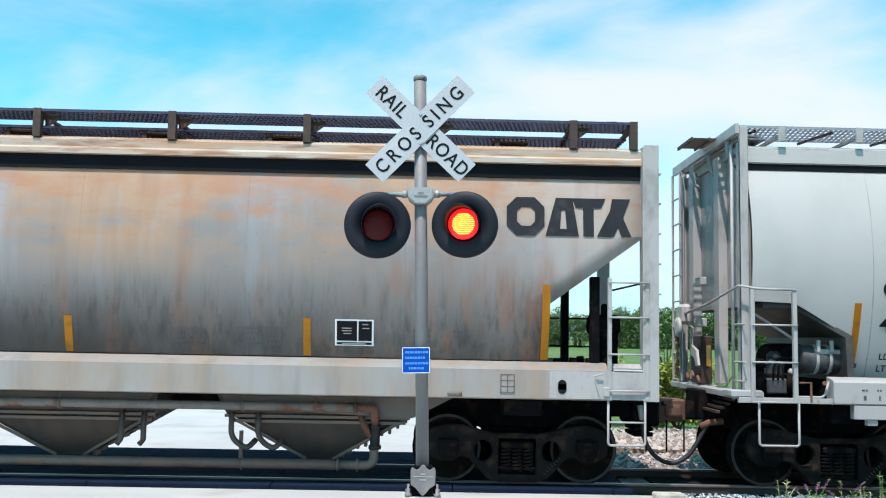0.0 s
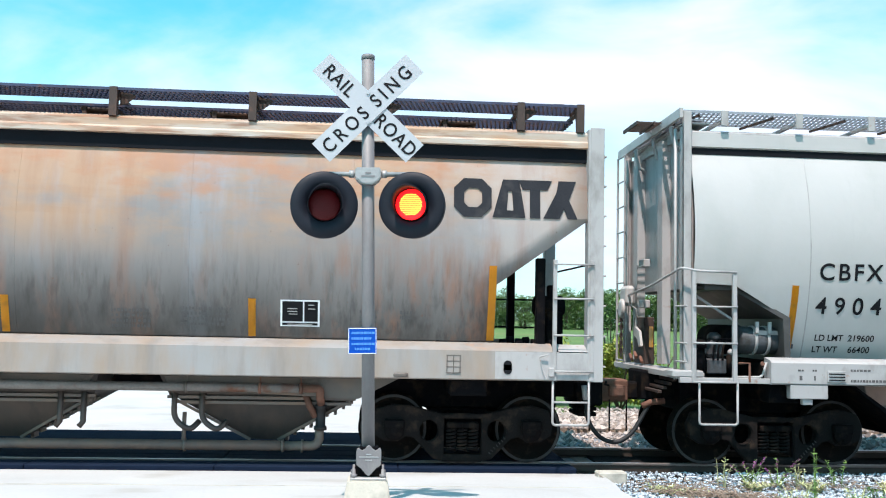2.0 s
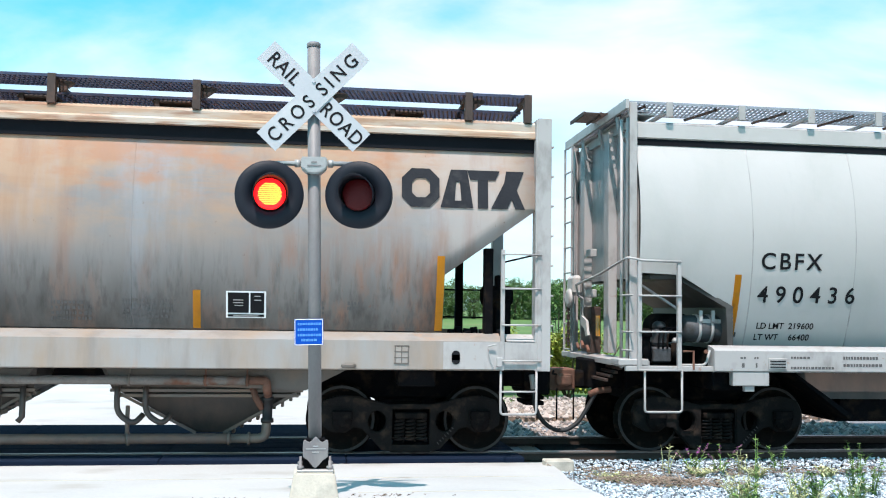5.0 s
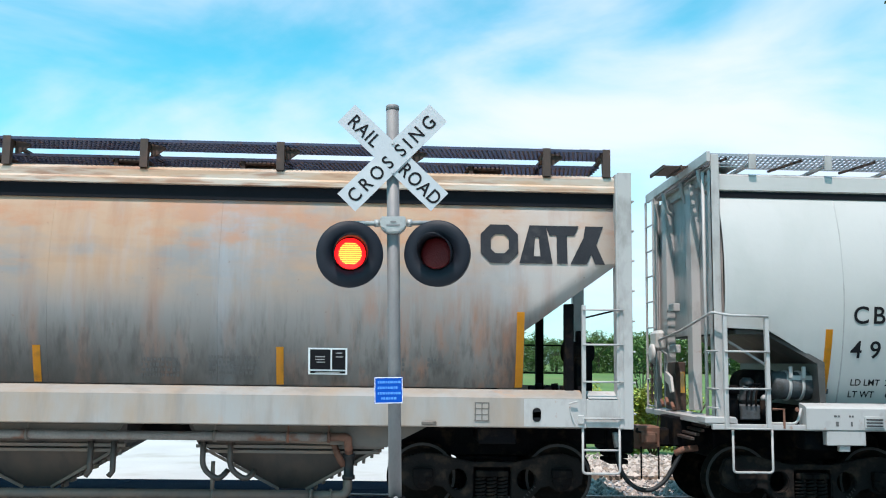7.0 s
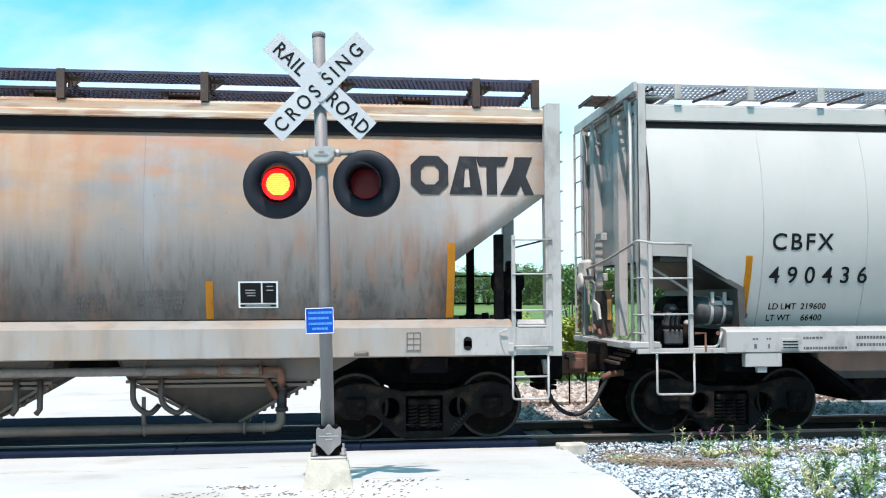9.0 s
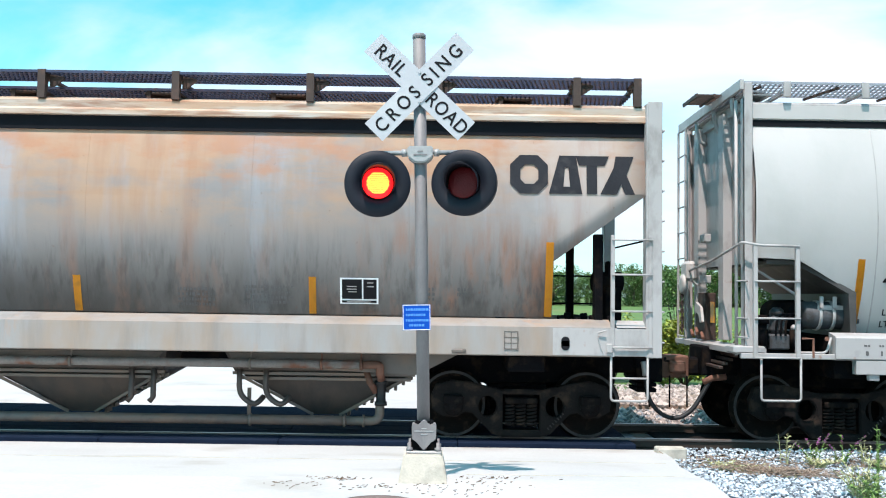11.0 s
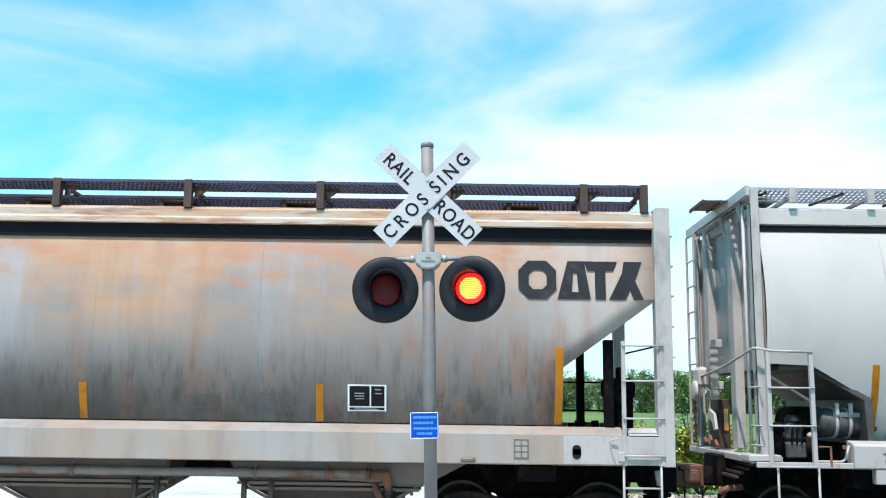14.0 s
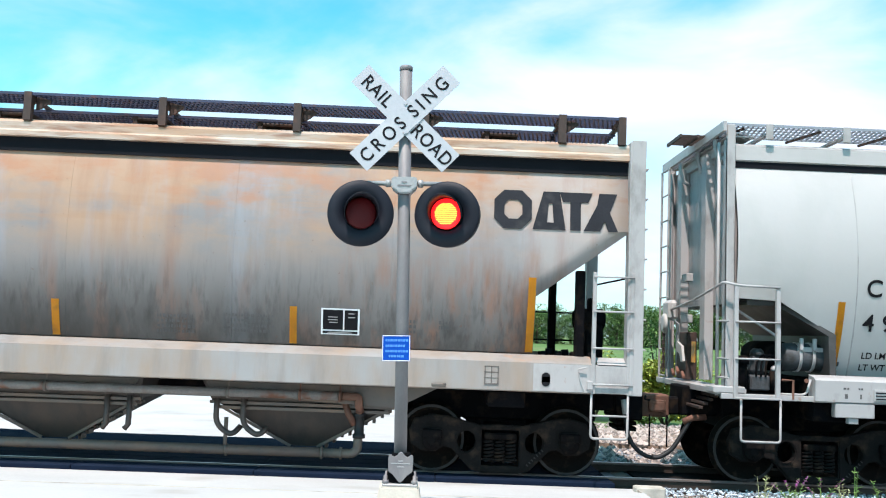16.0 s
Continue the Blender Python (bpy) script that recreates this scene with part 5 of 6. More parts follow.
    stencil("219600", 7.08, 1.515, 0.085, INK, 1.05, 0.002)
    stencil("LT WT", 6.59, 1.355, 0.085, INK, 1.0, 0.002)
    stencil("66400", 7.11, 1.355, 0.085, INK, 1.05, 0.002)
    bm = B()
    for x0, n, z, hh in ((6.20, 2, 1.12, 0.012), (6.40, 2, 1.12, 0.012), (6.93, 6, 1.13, 0.014), (6.93, 14, 0.99, 0.016), (7.70, 12, 1.13, 0.02), (7.70, 12, 1.03, 0.02), (6.22, 1, 1.02, 0.03), (6.42, 1, 1.02, 0.03)):
        x = x0
        for k in range(n):
            l = random.uniform(0.02, 0.045)
            box(bm, x, x + l, ys - 0.004, ys + 0.001, z - hh, z + hh)
            x += l + 0.014
    tagged(part("stencilling", bm, GREY_INK, w, "small stencilled lines"), kind="stuff")
    return w


pale_wagon()
bogie(6.14, 1.88, "black freight bogie under the pale wagon")
bogie(19.0, 1.88, "black freight bogie under the pale wagon")

# coupling between the wagons
c = thing("coupler", (4.1, TRACK_Y, 0.7), "rusty knuckle couplers joined between the wagons", "coupler")
for x0, x1 in ((3.5, 3.95), (4.2, 4.6)):
    bm = B()
    box(bm, x0, x1, TRACK_Y - 0.12, TRACK_Y + 0.12, 0.58, 0.84, 0.03)
    part("shank", bm, BLACK_STEEL, c)
bm = B()
box(bm, 3.46, 3.86, TRACK_Y - 0.42, TRACK_Y + 0.42, 0.50, 0.93, 0.03)
for z in (0.42, 0.34):
    box(bm, 3.52, 3.80, TRACK_Y - 0.30, TRACK_Y + 0.30, z, z + 0.06, 0.01)
part("striker", bm, BLACK_STEEL, c, "black striker casting")
bm = B()
prism(bm, [(3.85, TRACK_Y - 0.22), (4.05, TRACK_Y - 0.26), (4.30, TRACK_Y - 0.20), (4.28, TRACK_Y + 0.2), (4.05, TRACK_Y + 0.26), (3.85, TRACK_Y + 0.15)], 0.55, 0.87, "xy")
box(bm, 3.98, 4.22, TRACK_Y - 0.34, TRACK_Y - 0.1, 0.62, 0.80, 0.02)
bmesh.ops.bevel(bm, geom=bm.edges[:], offset=0.02, segments=1, affect="EDGES")
part("knuckle", bm, RUST_STEEL, c, "rusty red knuckle")
bm = B()
rod(bm, [(3.62, SIDE_Y + 0.05, 0.92), (3.75, SIDE_Y + 0.6, 0.85), (3.95, TRACK_Y - 0.4, 0.80)], 0.016, 6)
for x in (3.66, 3.95, 4.2):
    rod(bm, [(x, TRACK_Y - 0.45, 0.6), (x, TRACK_Y - 0.45, 0.15)], 0.012, 6)
part("uncoupling_lever", bm, BLACK_STEEL, c)
h = thing("brake_hose", (4.0, TRACK_Y - 0.5, 0.0), "black rubber air hose hanging in a loop between the wagons", "hose")
bm = B()
yh = TRACK_Y - 0.55
pts = [(3.58, yh, 0.62), (3.60, yh, 0.35), (3.70, yh, 0.15), (3.87, yh, 0.02), (4.05, yh, 0.0), (4.25, yh, 0.12), (4.42, yh, 0.40), (4.50, yh, 0.55)]
rod(bm, arc_points(pts, 0.12, 4), 0.032, 10)
part("rubber_hose", bm, RUBBER, h)
bm = B()
rod(bm, [(4.40, yh, 0.52), (4.52, yh - 0.02, 0.58), (4.72, yh - 0.02, 0.60)], 0.045, 10)
part("glad_hand", bm, RUST_STEEL, h, "rusty hose fitting")
bm = B()
rod(bm, [(3.55, yh, 0.8), (3.58, yh, 0.6)], 0.04, 8)
part("hose_fitting", bm, PALE_STEEL, h)

# ---- crossing signal ----
PX, PY = 0.405, 8.80
LEAN = Matrix.Translation((0.50, PY, 0.3)) @ Matrix.Rotation(radians(-1.55), 4, "Y") @ Matrix.Translation((-0.50, -PY, -0.3))


def signal_part(name, bm, mat, parent, label="", smooth=False):
    bm.transform(LEAN)
    return part(name, bm, mat, parent, label, smooth)


FX = 0.495
f = thing("signal_foundation", (FX, PY, 0.05), "tapered pale concrete foundation block", "foundation")
bm = B()
lo, hi = 0.225, 0.170
v0 = [bm.verts.new((FX + a * lo, PY + b * lo, 0.0)) for a, b in ((-1, -1), (1, -1), (1, 1), (-1, 1))]
v1 = [bm.verts.new((FX + a * hi, PY + b * hi, 0.305)) for a, b in ((-1, -1), (1, -1), (1, 1), (-1, 1))]
bm.faces.new(v0[::-1])
bm.faces.new(v1)
for k in range(4):
    bm.faces.new((v0[k], v0[(k + 1) % 4], v1[(k + 1) % 4], v1[k]))
bmesh.ops.bevel(bm, geom=bm.edges[:], offset=0.015, segments=2, affect="EDGES")
part("block", bm, FOUNDATION, f)

sg = thing("crossing_signal", (0.50, PY, 0.27), "galvanised crossing signal post with crossed boards and two red lamps", "railway signal")
XP = 0.50
bm = B()
rod(bm, [(XP, PY, 0.33), (XP, PY, 4.045)], 0.057, 20)
signal_part("post", bm, GALV, sg, "galvanised steel post")
bm = B()
lathe(bm, [(4.035, 0.061), (4.070, 0.061), (4.08, 0.05), (4.085, 0.02)], (XP, PY, 0), "z", 20)
signal_part("post_cap", bm, GALV, sg)
bm = B()
box(bm, XP - 0.155, XP + 0.155, PY - 0.15, PY + 0.15, 0.306, 0.328, 0.006)
part("base_plate", bm, CAST_GREY, sg, "pale steel base plate")
for a in (-1, 1):
    for b in (-1, 1):
        bm = B()
        lathe(bm, [(0.328, 0.03), (0.355, 0.03), (0.36, 0.015), (0.40, 0.015)], (XP + a * 0.125, PY + b * 0.12, 0), "z", 6)
        part("anchor_bolt", bm, GALV, sg)
bm = B()
prism(bm, [(XP - 0.125, 0.328), (XP + 0.125, 0.328), (XP + 0.115, 0.42), (XP + 0.08, 0.58), (XP - 0.08, 0.58), (XP - 0.115, 0.42)], PY - 0.09, PY + 0.09)
bmesh.ops.bevel(bm, geom=bm.edges[:], offset=0.01, segments=1, affect="EDGES")
part("base_casting", bm, BLACK_STEEL, sg, "dark base casting")
half = [(x * 0.92, z) for x, z in [(0, 0.602), (0.02, 0.592), (0.034, 0.562), (0.06, 0.548), (0.082, 0.556), (0.092, 0.578), (0.113, 0.572), (0.118, 0.54), (0.116, 0.435), (0.10, 0.42), (0.062, 0.408), (0.028, 0.36), (0, 0.332)]]
bm = B()
prism(bm, [(XP + x, z) for x, z in half] + [(XP - x, z) for x, z in half[-2:0:-1]], PY - 0.135, PY - 0.09)
bmesh.ops.bevel(bm, geom=bm.edges[:], offset=0.006, segments=1, affect="EDGES")
cov = part("base_cover", bm, GALV, sg, "pale cast cover plate")
for z, l in ((0.525, 0.022), (0.503, 0.085), (0.475, 0.03)):
    bm = B()
    box(bm, XP - l, XP + l, PY - 0.139, PY - 0.134, z - 0.005, z + 0.005)
    part("text_bar", bm, CAST_GREY, cov)


def blade(angle, depth, name_label):
    """One board of the crossed sign, turned about its centre."""
    turn = Matrix.Translation((XP, PY - depth, 3.575)) @ Matrix.Rotation(radians(-angle), 4, "Y")
    bm = B()
    box(bm, -0.585, 0.585, -0.002, 0.002, -0.113, 0.113)
    if angle > 0:
        for x in (-0.094, 0.094):
            lathe(bm, [(-0.012, 0.014), (-0.002, 0.016)], (x, 0, x), "y", 8)
    bm.transform(turn)
    b = signal_part("sign_board", bm, SIGN_WHITE, sg, name_label)
    return b, LEAN @ turn


b1, m1 = blade(-44.5, 0.075, "white board lettered in black")
for word, x in (("RAIL", -0.355), ("ROAD", 0.345)):
    lettering(word, 0.122 / 0.7, INK, b1, m1 @ Matrix.Translation((x, -0.004, -0.061)) @ FACING @ Matrix.Diagonal((0.88, 1, 1, 1)), bold=0.002, depth=0.0015, space=1.1, align="CENTER")
b2, m2 = blade(44.5, 0.085, "white board lettered in black")
for word, x in (("CROS", -0.285), ("SING", 0.285)):
    lettering(word, 0.122 / 0.7, INK, b2, m2 @ Matrix.Translation((x, -0.004, -0.061)) @ FACING @ Matrix.Diagonal((0.88, 1, 1, 1)), bold=0.002, depth=0.0015, space=1.48, align="CENTER")

bm = B()
prism(bm, [(XP - 0.115, 3.035), (XP + 0.115, 3.035), (XP + 0.115, 2.94), (XP + 0.05, 2.885), (XP - 0.05, 2.885), (XP - 0.115, 2.94)], PY - 0.11, PY + 0.08)
bmesh.ops.bevel(bm, geom=bm.edges[:], offset=0.012, segments=2, affect="EDGES")
jb = signal_part("junction_box", bm, CAST_GREY, sg, "pale cast junction box")
bm = B()
for z, l in ((2.985, 0.025), (2.955, 0.06)):
    box(bm, XP - l, XP + l, PY - 0.116, PY - 0.109, z - 0.006, z + 0.006)
signal_part("text_bar", bm, GALV, jb)
bm = B()
rod(bm, [(XP - 0.36, PY - 0.02, 2.985), (XP + 0.36, PY - 0.02, 2.985)], 0.022, 12)
for s in (-1, 1):
    lathe(bm, [(s * 0.12, 0.035), (s * 0.17, 0.035)], (XP, PY - 0.02, 2.985), "x", 10)
    rod(bm, [(XP + s * 0.36, PY - 0.02, 2.985), (XP + s * 0.385, PY - 0.02, 2.80)], 0.03, 10)
signal_part("cross_arm", bm, CAST_GREY, sg)
BX = XP - 0.05
bm = B()
box(bm, BX - 0.125, BX + 0.125, PY - 0.066, PY - 0.062, 1.385, 1.615)
bs = signal_part("blue_sign", bm, BLUE, sg, "small blue notice plate")
bm = B()
for x0, x1, z0, z1 in ((-0.122, 0.122, 1.607, 1.613), (-0.122, 0.122, 1.387, 1.393), (-0.122, -0.117, 1.387, 1.613), (0.117, 0.122, 1.387, 1.613)):
    box(bm, BX + x0, BX + x1, PY - 0.068, PY - 0.065, z0, z1)
signal_part("border", bm, WHITE, bs, "thin white border")
bm = B()
TEXT_BLUE = material("light_blue_print", (0.06, 0.24, 0.66), 0.5, vary=0.1)
for k, (z, segs) in enumerate(((1.57, 9), (1.522, 8), (1.474, 9), (1.43, 6))):
    x = -0.095 + (0.03 if k == 3 else 0)
    for i in range(segs):
        l = 0.012 + 0.006 * ((i * 7 + k * 3) % 3)
        box(bm, BX + x, BX + x + l, PY - 0.069, PY - 0.065, z - 0.010, z + 0.010)
        x += l + 0.005
tagged(signal_part("text_bar", bm, TEXT_BLUE, bs), kind="stuff")
bm = B()
for z in (1.45, 1.55):
    lathe(bm, [(z, 0.062), (z + 0.02, 0.062)], (XP, PY, 0), "z", 16)
signal_part("sign_clamp", bm, GALV, bs)

LEDS = {}


def flashing_lamp(side, yaw):
    """Black round background, hood, dark red lens and the light array behind it."""
    cx, cz, cy = XP + side * 0.385, 2.70, PY - 0.10
    place = LEAN @ Matrix.Translation((cx, cy, cz)) @ Matrix.Rotation(radians(yaw), 4, "Z")
    bm = B()
    lathe(bm, [(0.09, 0.280), (0.09, 0.294), (0.0, 0.298), (-0.012, 0.288), (-0.02, 0.16), (0.02, 0.15)], (0, 0, 0), "y", 48)
    bm.transform(place)
    lamp = part("lamp_background", bm, LAMP_BLACK, sg, "round black lamp background")
    bm = B()
    lathe(bm, [(0.02, 0.15), (0.10, 0.15), (0.16, 0.10), (0.17, 0.04)], (0, 0, 0), "y", 32)
    bm.transform(place)
    part("lamp_housing", bm, LAMP_BLACK, lamp)
    bm = B()
    n, r = 30, 0.150
    rows = []
    for k in range(n + 1):
        a = radians(-38 + 256 * k / n)
        reach = 0.045 + 0.22 * max(0.0, math.sin(a) * 0.62 + 0.38) ** 0.8
        rows.append([bm.verts.new((q * math.cos(a), y, q * math.sin(a))) for q, y in ((r, -0.015), (r + 0.004, -reach), (r - 0.002, -reach), (r - 0.006, -0.015))])
    for p, q in zip(rows, rows[1:]):
        for i in range(4):
            fc = bm.faces.new((p[i], p[(i + 1) % 4], q[(i + 1) % 4], q[i]))
            fc.smooth = True
    bm.faces.new(rows[0])
    bm.faces.new(rows[-1][::-1])
    bm.transform(place)
    part("hood", bm, LAMP_BLACK, lamp, "black sheet metal hood")
    bm = B()
    lathe(bm, [(-0.030, 0.03), (-0.028, 0.07), (-0.022, 0.125), (-0.015, 0.142), (0.01, 0.142)], (0, 0, 0), "y", 40)
    bm.transform(place)
    part("lens", bm, LENS_RED, lamp, "dark red round lens")
    # the light array, which comes forward to the lens face when lit
    bm = B()
    lathe(bm, [(-0.006, 0.10), (-0.004, 0.135), (0.004, 0.138)], (0, 0, 0), "y", 36)
    me = bpy.data.meshes.new("lit_disc")
    bmesh.ops.recalc_face_normals(bm, faces=bm.faces[:])
    bm.to_mesh(me)
    bm.free()
    me.materials.append(LED_GLOW)
    led = new("lit_disc", me)
    led.parent = lamp
    tagged(led, "glowing red array of light points")
    bm = B()
    for k in range(-5, 6):
        z = k * 0.0174
        rows = [(math.sqrt(max(0.099 ** 2 - q * q, 0)) + 0.004 * (k % 2), q) for q in np.linspace(z - 0.0062, z + 0.0062, 4)]
        prism(bm, [(-h, q) for h, q in rows] + [(h, q) for h, q in rows[::-1]], -0.010, -0.004)
    me = bpy.data.meshes.new("light_rows")
    bm.to_mesh(me)
    bm.free()
    me.materials.append(LED_CORE)
    core = tagged(new("lit_face", me), kind="stuff")
    core.parent = led
    LEDS[side] = (led, Matrix.Translation(-BASE[sg]) @ place)


flashing_lamp(-1, 7)
flashing_lamp(1, -13)

# ---- verge: stones, weeds, drain ----
bm = B()
lathe(bm, [(-0.01, 0.34), (0.006, 0.34), (0.008, 0.28), (0.004, 0.05)], (0.16, 7.75, ground_z(7.75)), "z", 36)
single("manhole_cover", bm, IRON, "rusty round iron cover set in the concrete", "manhole cover")
for p, q in (((0.9, 9.25), (3.05, 9.32)), ((-6.0, 10.9), (3.2, 10.95)), ((-2.6, 7.4), (-2.7, 12.4))):
    bm = B()
    beam(bm, (*p, ground_z(p[1]) + 0.001), (*q, ground_z(q[1]) + 0.001), 0.012, 0.008)
    single("road_joint", bm, FOUNDATION, "thin joint in the concrete road", "joint", "structure")
bm = B()
box(bm, 3.46, 3.84, 12.40, 12.62, -0.46, -0.22, 0.015)
single("kerb_block", bm, FOUNDATION, "pale concrete block at the corner of the crossing", "concrete block")
bm = B()
random.seed(5)
for cx, cy, n, s in ((-0.25, 8.75, 90, 0.12), (0.1, 8.45, 60, 0.2), (0.9, 8.6, 90, 0.25), (1.1, 8.95, 70, 0.22), (-0.6, 8.5, 50, 0.2), (0.75, 8.25, 60, 0.25)):
    for k in range(n // 2):
        x, y = cx + random.gauss(0, s), cy + random.gauss(0, s * 0.35)
        a, l = random.gauss(0, 0.5), random.uniform(0.008, 0.035)
        z = ground_z(y) + random.uniform(0.003, 0.008)
        beam(bm, (x, y, z), (x + l * math.cos(a), y + l * math.sin(a), z + random.uniform(0, 0.01)), random.uniform(0.003, 0.009), 0.004)
single("dirt_litter", bm, LITTER, "thin litter of dirt and dead weed on the concrete", "dirt", "stuff")


def pebble(verts, faces, x, y, z, r):
    i = len(verts)
    a = random.uniform(0, 6.28)
    for dx, dy, dz in ((1, 0, 0.1), (0.2, 0.9, -0.1), (-0.9, 0.3, 0.15), (-0.3, -0.9, 0), (0.1, 0.1, 0.8), (0, 0, -0.7)):
        s = r * random.uniform(0.7, 1.25)
        verts.append((x + s * (dx * math.cos(a) - dy * math.sin(a)), y + s * (dx * math.sin(a) + dy * math.cos(a)), z + s * dz))
    for k in range(4):
        faces.append((i + k, i + (k + 1) % 4, i + 4))
        faces.append((i + (k + 1) % 4, i + k, i + 5))


def rise(y):
    """Height of the ballast shoulder over its bed."""
    return 0.30 if y < 9.0 else max(0.02, 0.30 - 0.28 * (y - 9.0) / 2.8)


random.seed(7)
verts, faces = [], []
while len(verts) < 6 * 24000:
    x, y = random.uniform(3.0, 9.5), random.uniform(7.6, 13.3)
    edge_x = 3.08 if y < 10 else 3.08 + 0.42 * (y - 10) / 2.0
    if x < edge_x + random.uniform(0, 0.1):
        continue
    pebble(verts, faces, x, y, -0.395 + random.uniform(-0.01, 0.03) + rise(y), random.uniform(0.012, 0.030))
me = bpy.data.meshes.new("ballast")
me.from_pydata(verts, [], faces)
me.materials.append(STONE)
tagged(new("ballast", me), "loose pale grey crushed stones", "gravel", kind="stuff")
verts, faces = [], []
for k in range(6500):
    y = random.uniform(15.3, 22)
    pebble(verts, faces, random.uniform(2.8, 11), y, -0.385 if y < 18 else -0.31, random.uniform(0.02, 0.05) if random.random() < 0.9 else random.uniform(0.06, 0.11))
me = bpy.data.meshes.new("ballast")
me.from_pydata(verts, [], faces)
me.materials.append(FAR_STONE)
tagged(new("ballast", me), "dusty brown stones beyond the track", "gravel", kind="stuff")
bm = B()
vs = [[bm.verts.new((x, y, -0.40 + rise(y) - (0.0 if x > 3.7 else 0.03))) for x in (2.95, 5, 8, 14, 30)] for y in np.linspace(3.0, 13.0, 50)]
for p, q in zip(vs, vs[1:]):
    for i in range(4):
        bm.faces.new((p[i], p[i + 1], q[i + 1], q[i]))
bmesh.ops.solidify(bm, geom=bm.faces[:], thickness=0.05)
single("ballast_shoulder", bm, GRAVEL, "raised shoulder of grey ballast", "gravel", "structure")

random.seed(11)
bm = B()
for k in range(900):
    x = random.uniform(3.9, 8.0) if k % 3 == 0 else random.gauss(4.45, 0.35)
    y = 12.1 + random.gauss(0, 0.15) if k % 3 == 0 else 11.15 + random.gauss(0, 0.35) - 0.7 * (x - 4.45)
    a, l = random.uniform(0, 6.28), random.uniform(0.05, 0.18)
    z = -0.36 + rise(y) + random.uniform(0, 0.05)
    beam(bm, (x, y, z), (x + l * math.cos(a), y + l * math.sin(a), z + random.uniform(-0.02, 0.04)), 0.012, 0.006)
single("dead_weeds", bm, DIRT, "flattened brown dead weeds along the ballast", "dead weeds", "stuff")
bm = B()
prism(bm, [(2.9, 18.0), (9, 18.3), (20, 19), (20, 22), (7.2, 22), (2.9, 20.2)], -0.40, -0.31, "xy")
single("dirt_path", bm, DIRT, "pinkish bare dirt beyond the track", "dirt", "structure")


def leaf(bm, p, d, l, wd):
    """A small pointed blade, folded along its middle."""
    d = Vector(d).normalized()
    s = d.cross(Vector((random.uniform(-0.4, 0.4), random.uniform(-0.4, 0.4), 1))).normalized() * wd / 2
    up = s.cross(d).normalized() * wd * 0.2
    p = Vector(p)
    a, b, m, t = bm.verts.new(p), bm.verts.new(p + d * l * 0.45 + s + up), bm.verts.new(p + d * l), bm.verts.new(p + d * l * 0.45 - s + up)
    bm.faces.new((a, b, m))
    bm.faces.new((a, m, t))


def weed(x, y, z, h, stems, dry, seed, spread=0.25, label="", flower=False):
    random.seed(seed)
    w = thing("weed", (x, y, z), label, "weed", "weeds on the ballast")
    bs, bl, bf = B(), B(), B()
    for k in range(stems):
        a, lean = random.uniform(0, 6.28), random.uniform(0.02, spread)
        hh = h * random.uniform(0.6, 1.0)
        pts = [Vector((x + lean * t * t * hh * math.cos(a) * 1.6 + 0.05 * math.cos(a), y + lean * t * t * hh * math.sin(a) * 1.6 + 0.05 * math.sin(a), z + hh * t)) for t in np.linspace(0, 1, 6)]
        rod(bs, pts, [0.007, 0.006, 0.005, 0.004, 0.003, 0.002], 5)
        for i in range(26 if not dry else 10):
            t = random.uniform(0.12, 1.0)
            j = min(int(t * 5), 4)
            p = pts[j].lerp(pts[j + 1], t * 5 - j)
            b = random.uniform(0, 6.28)
            leaf(bl, p, (math.cos(b), math.sin(b), random.uniform(0.1, 0.9)), random.uniform(0.04, 0.11) * (1.25 - t * 0.7), random.uniform(0.012, 0.026))
        if flower:
            for i in range(40):
                t = random.uniform(0.7, 1.0)
                j = min(int(t * 5), 4)
                p = pts[j].lerp(pts[j + 1], t * 5 - j)
                b = random.uniform(0, 6.28)
                leaf(bf, p, (math.cos(b), math.sin(b), 0.4), 0.025, 0.014)
    tagged(part("stem", bs, DRY_STALK if dry else WEED_LEAF, w), kind="stuff")
    tagged(part("leaves", bl, DRY_STALK if dry else WEED_LEAF, w), kind="stuff")
    if flower:
        tagged(part("flowers", bf, PURPLE, w, "purple flower spikes"), kind="stuff")
    else:
        bf.free()


G = "green weed with narrow leaves growing in the ballast"
D = "dry straw-coloured weed growing in the ballast"
weed(4.82, 9.35, -0.12, 0.64, 2, False, 1, 0.05, G)
weed(4.45, 8.9, -0.10, 0.36, 24, True, 2, 0.5, D)
weed(4.55, 8.75, -0.10, 0.28, 6, False, 42, 0.5, G)
weed(4.95, 8.8, -0.10, 0.34, 12, True, 3, 0.5, D)
weed(5.12, 8.9, -0.10, 0.36, 6, False, 43, 0.5, G)
weed(5.45, 9.3, -0.14, 0.36, 6, False, 4, 0.3, G)
weed(5.75, 9.1, -0.12, 0.40, 6, False, 5, 0.3, G)
weed(6.2, 9.6, -0.16, 0.42, 6, False, 6, 0.3, G)
weed(5.0, 12.2, -0.36, 0.42, 4, True, 7, 0.3, D)
weed(5.35, 12.1, -0.36, 0.42, 4, False, 8, 0.9, "weed with drooping purple flower spikes", True)
weed(5.75, 12.2, -0.36, 0.36, 4, False, 9, 0.8, "weed with drooping purple flower spikes", True)
weed(6.0, 12.1, -0.36, 0.35, 5, True, 10, 0.4, D)
weed(6.6, 12.3, -0.36, 0.4, 3, False, 12, 0.3, G)
weed(7.4, 11.8, -0.36, 0.5, 5, False, 13, 0.3, G)
weed(5.4, 8.6, -0.10, 0.34, 12, True, 14, 0.5, D)
weed(4.35, 8.35, -0.10, 0.26, 7, False, 51, 0.6, G)
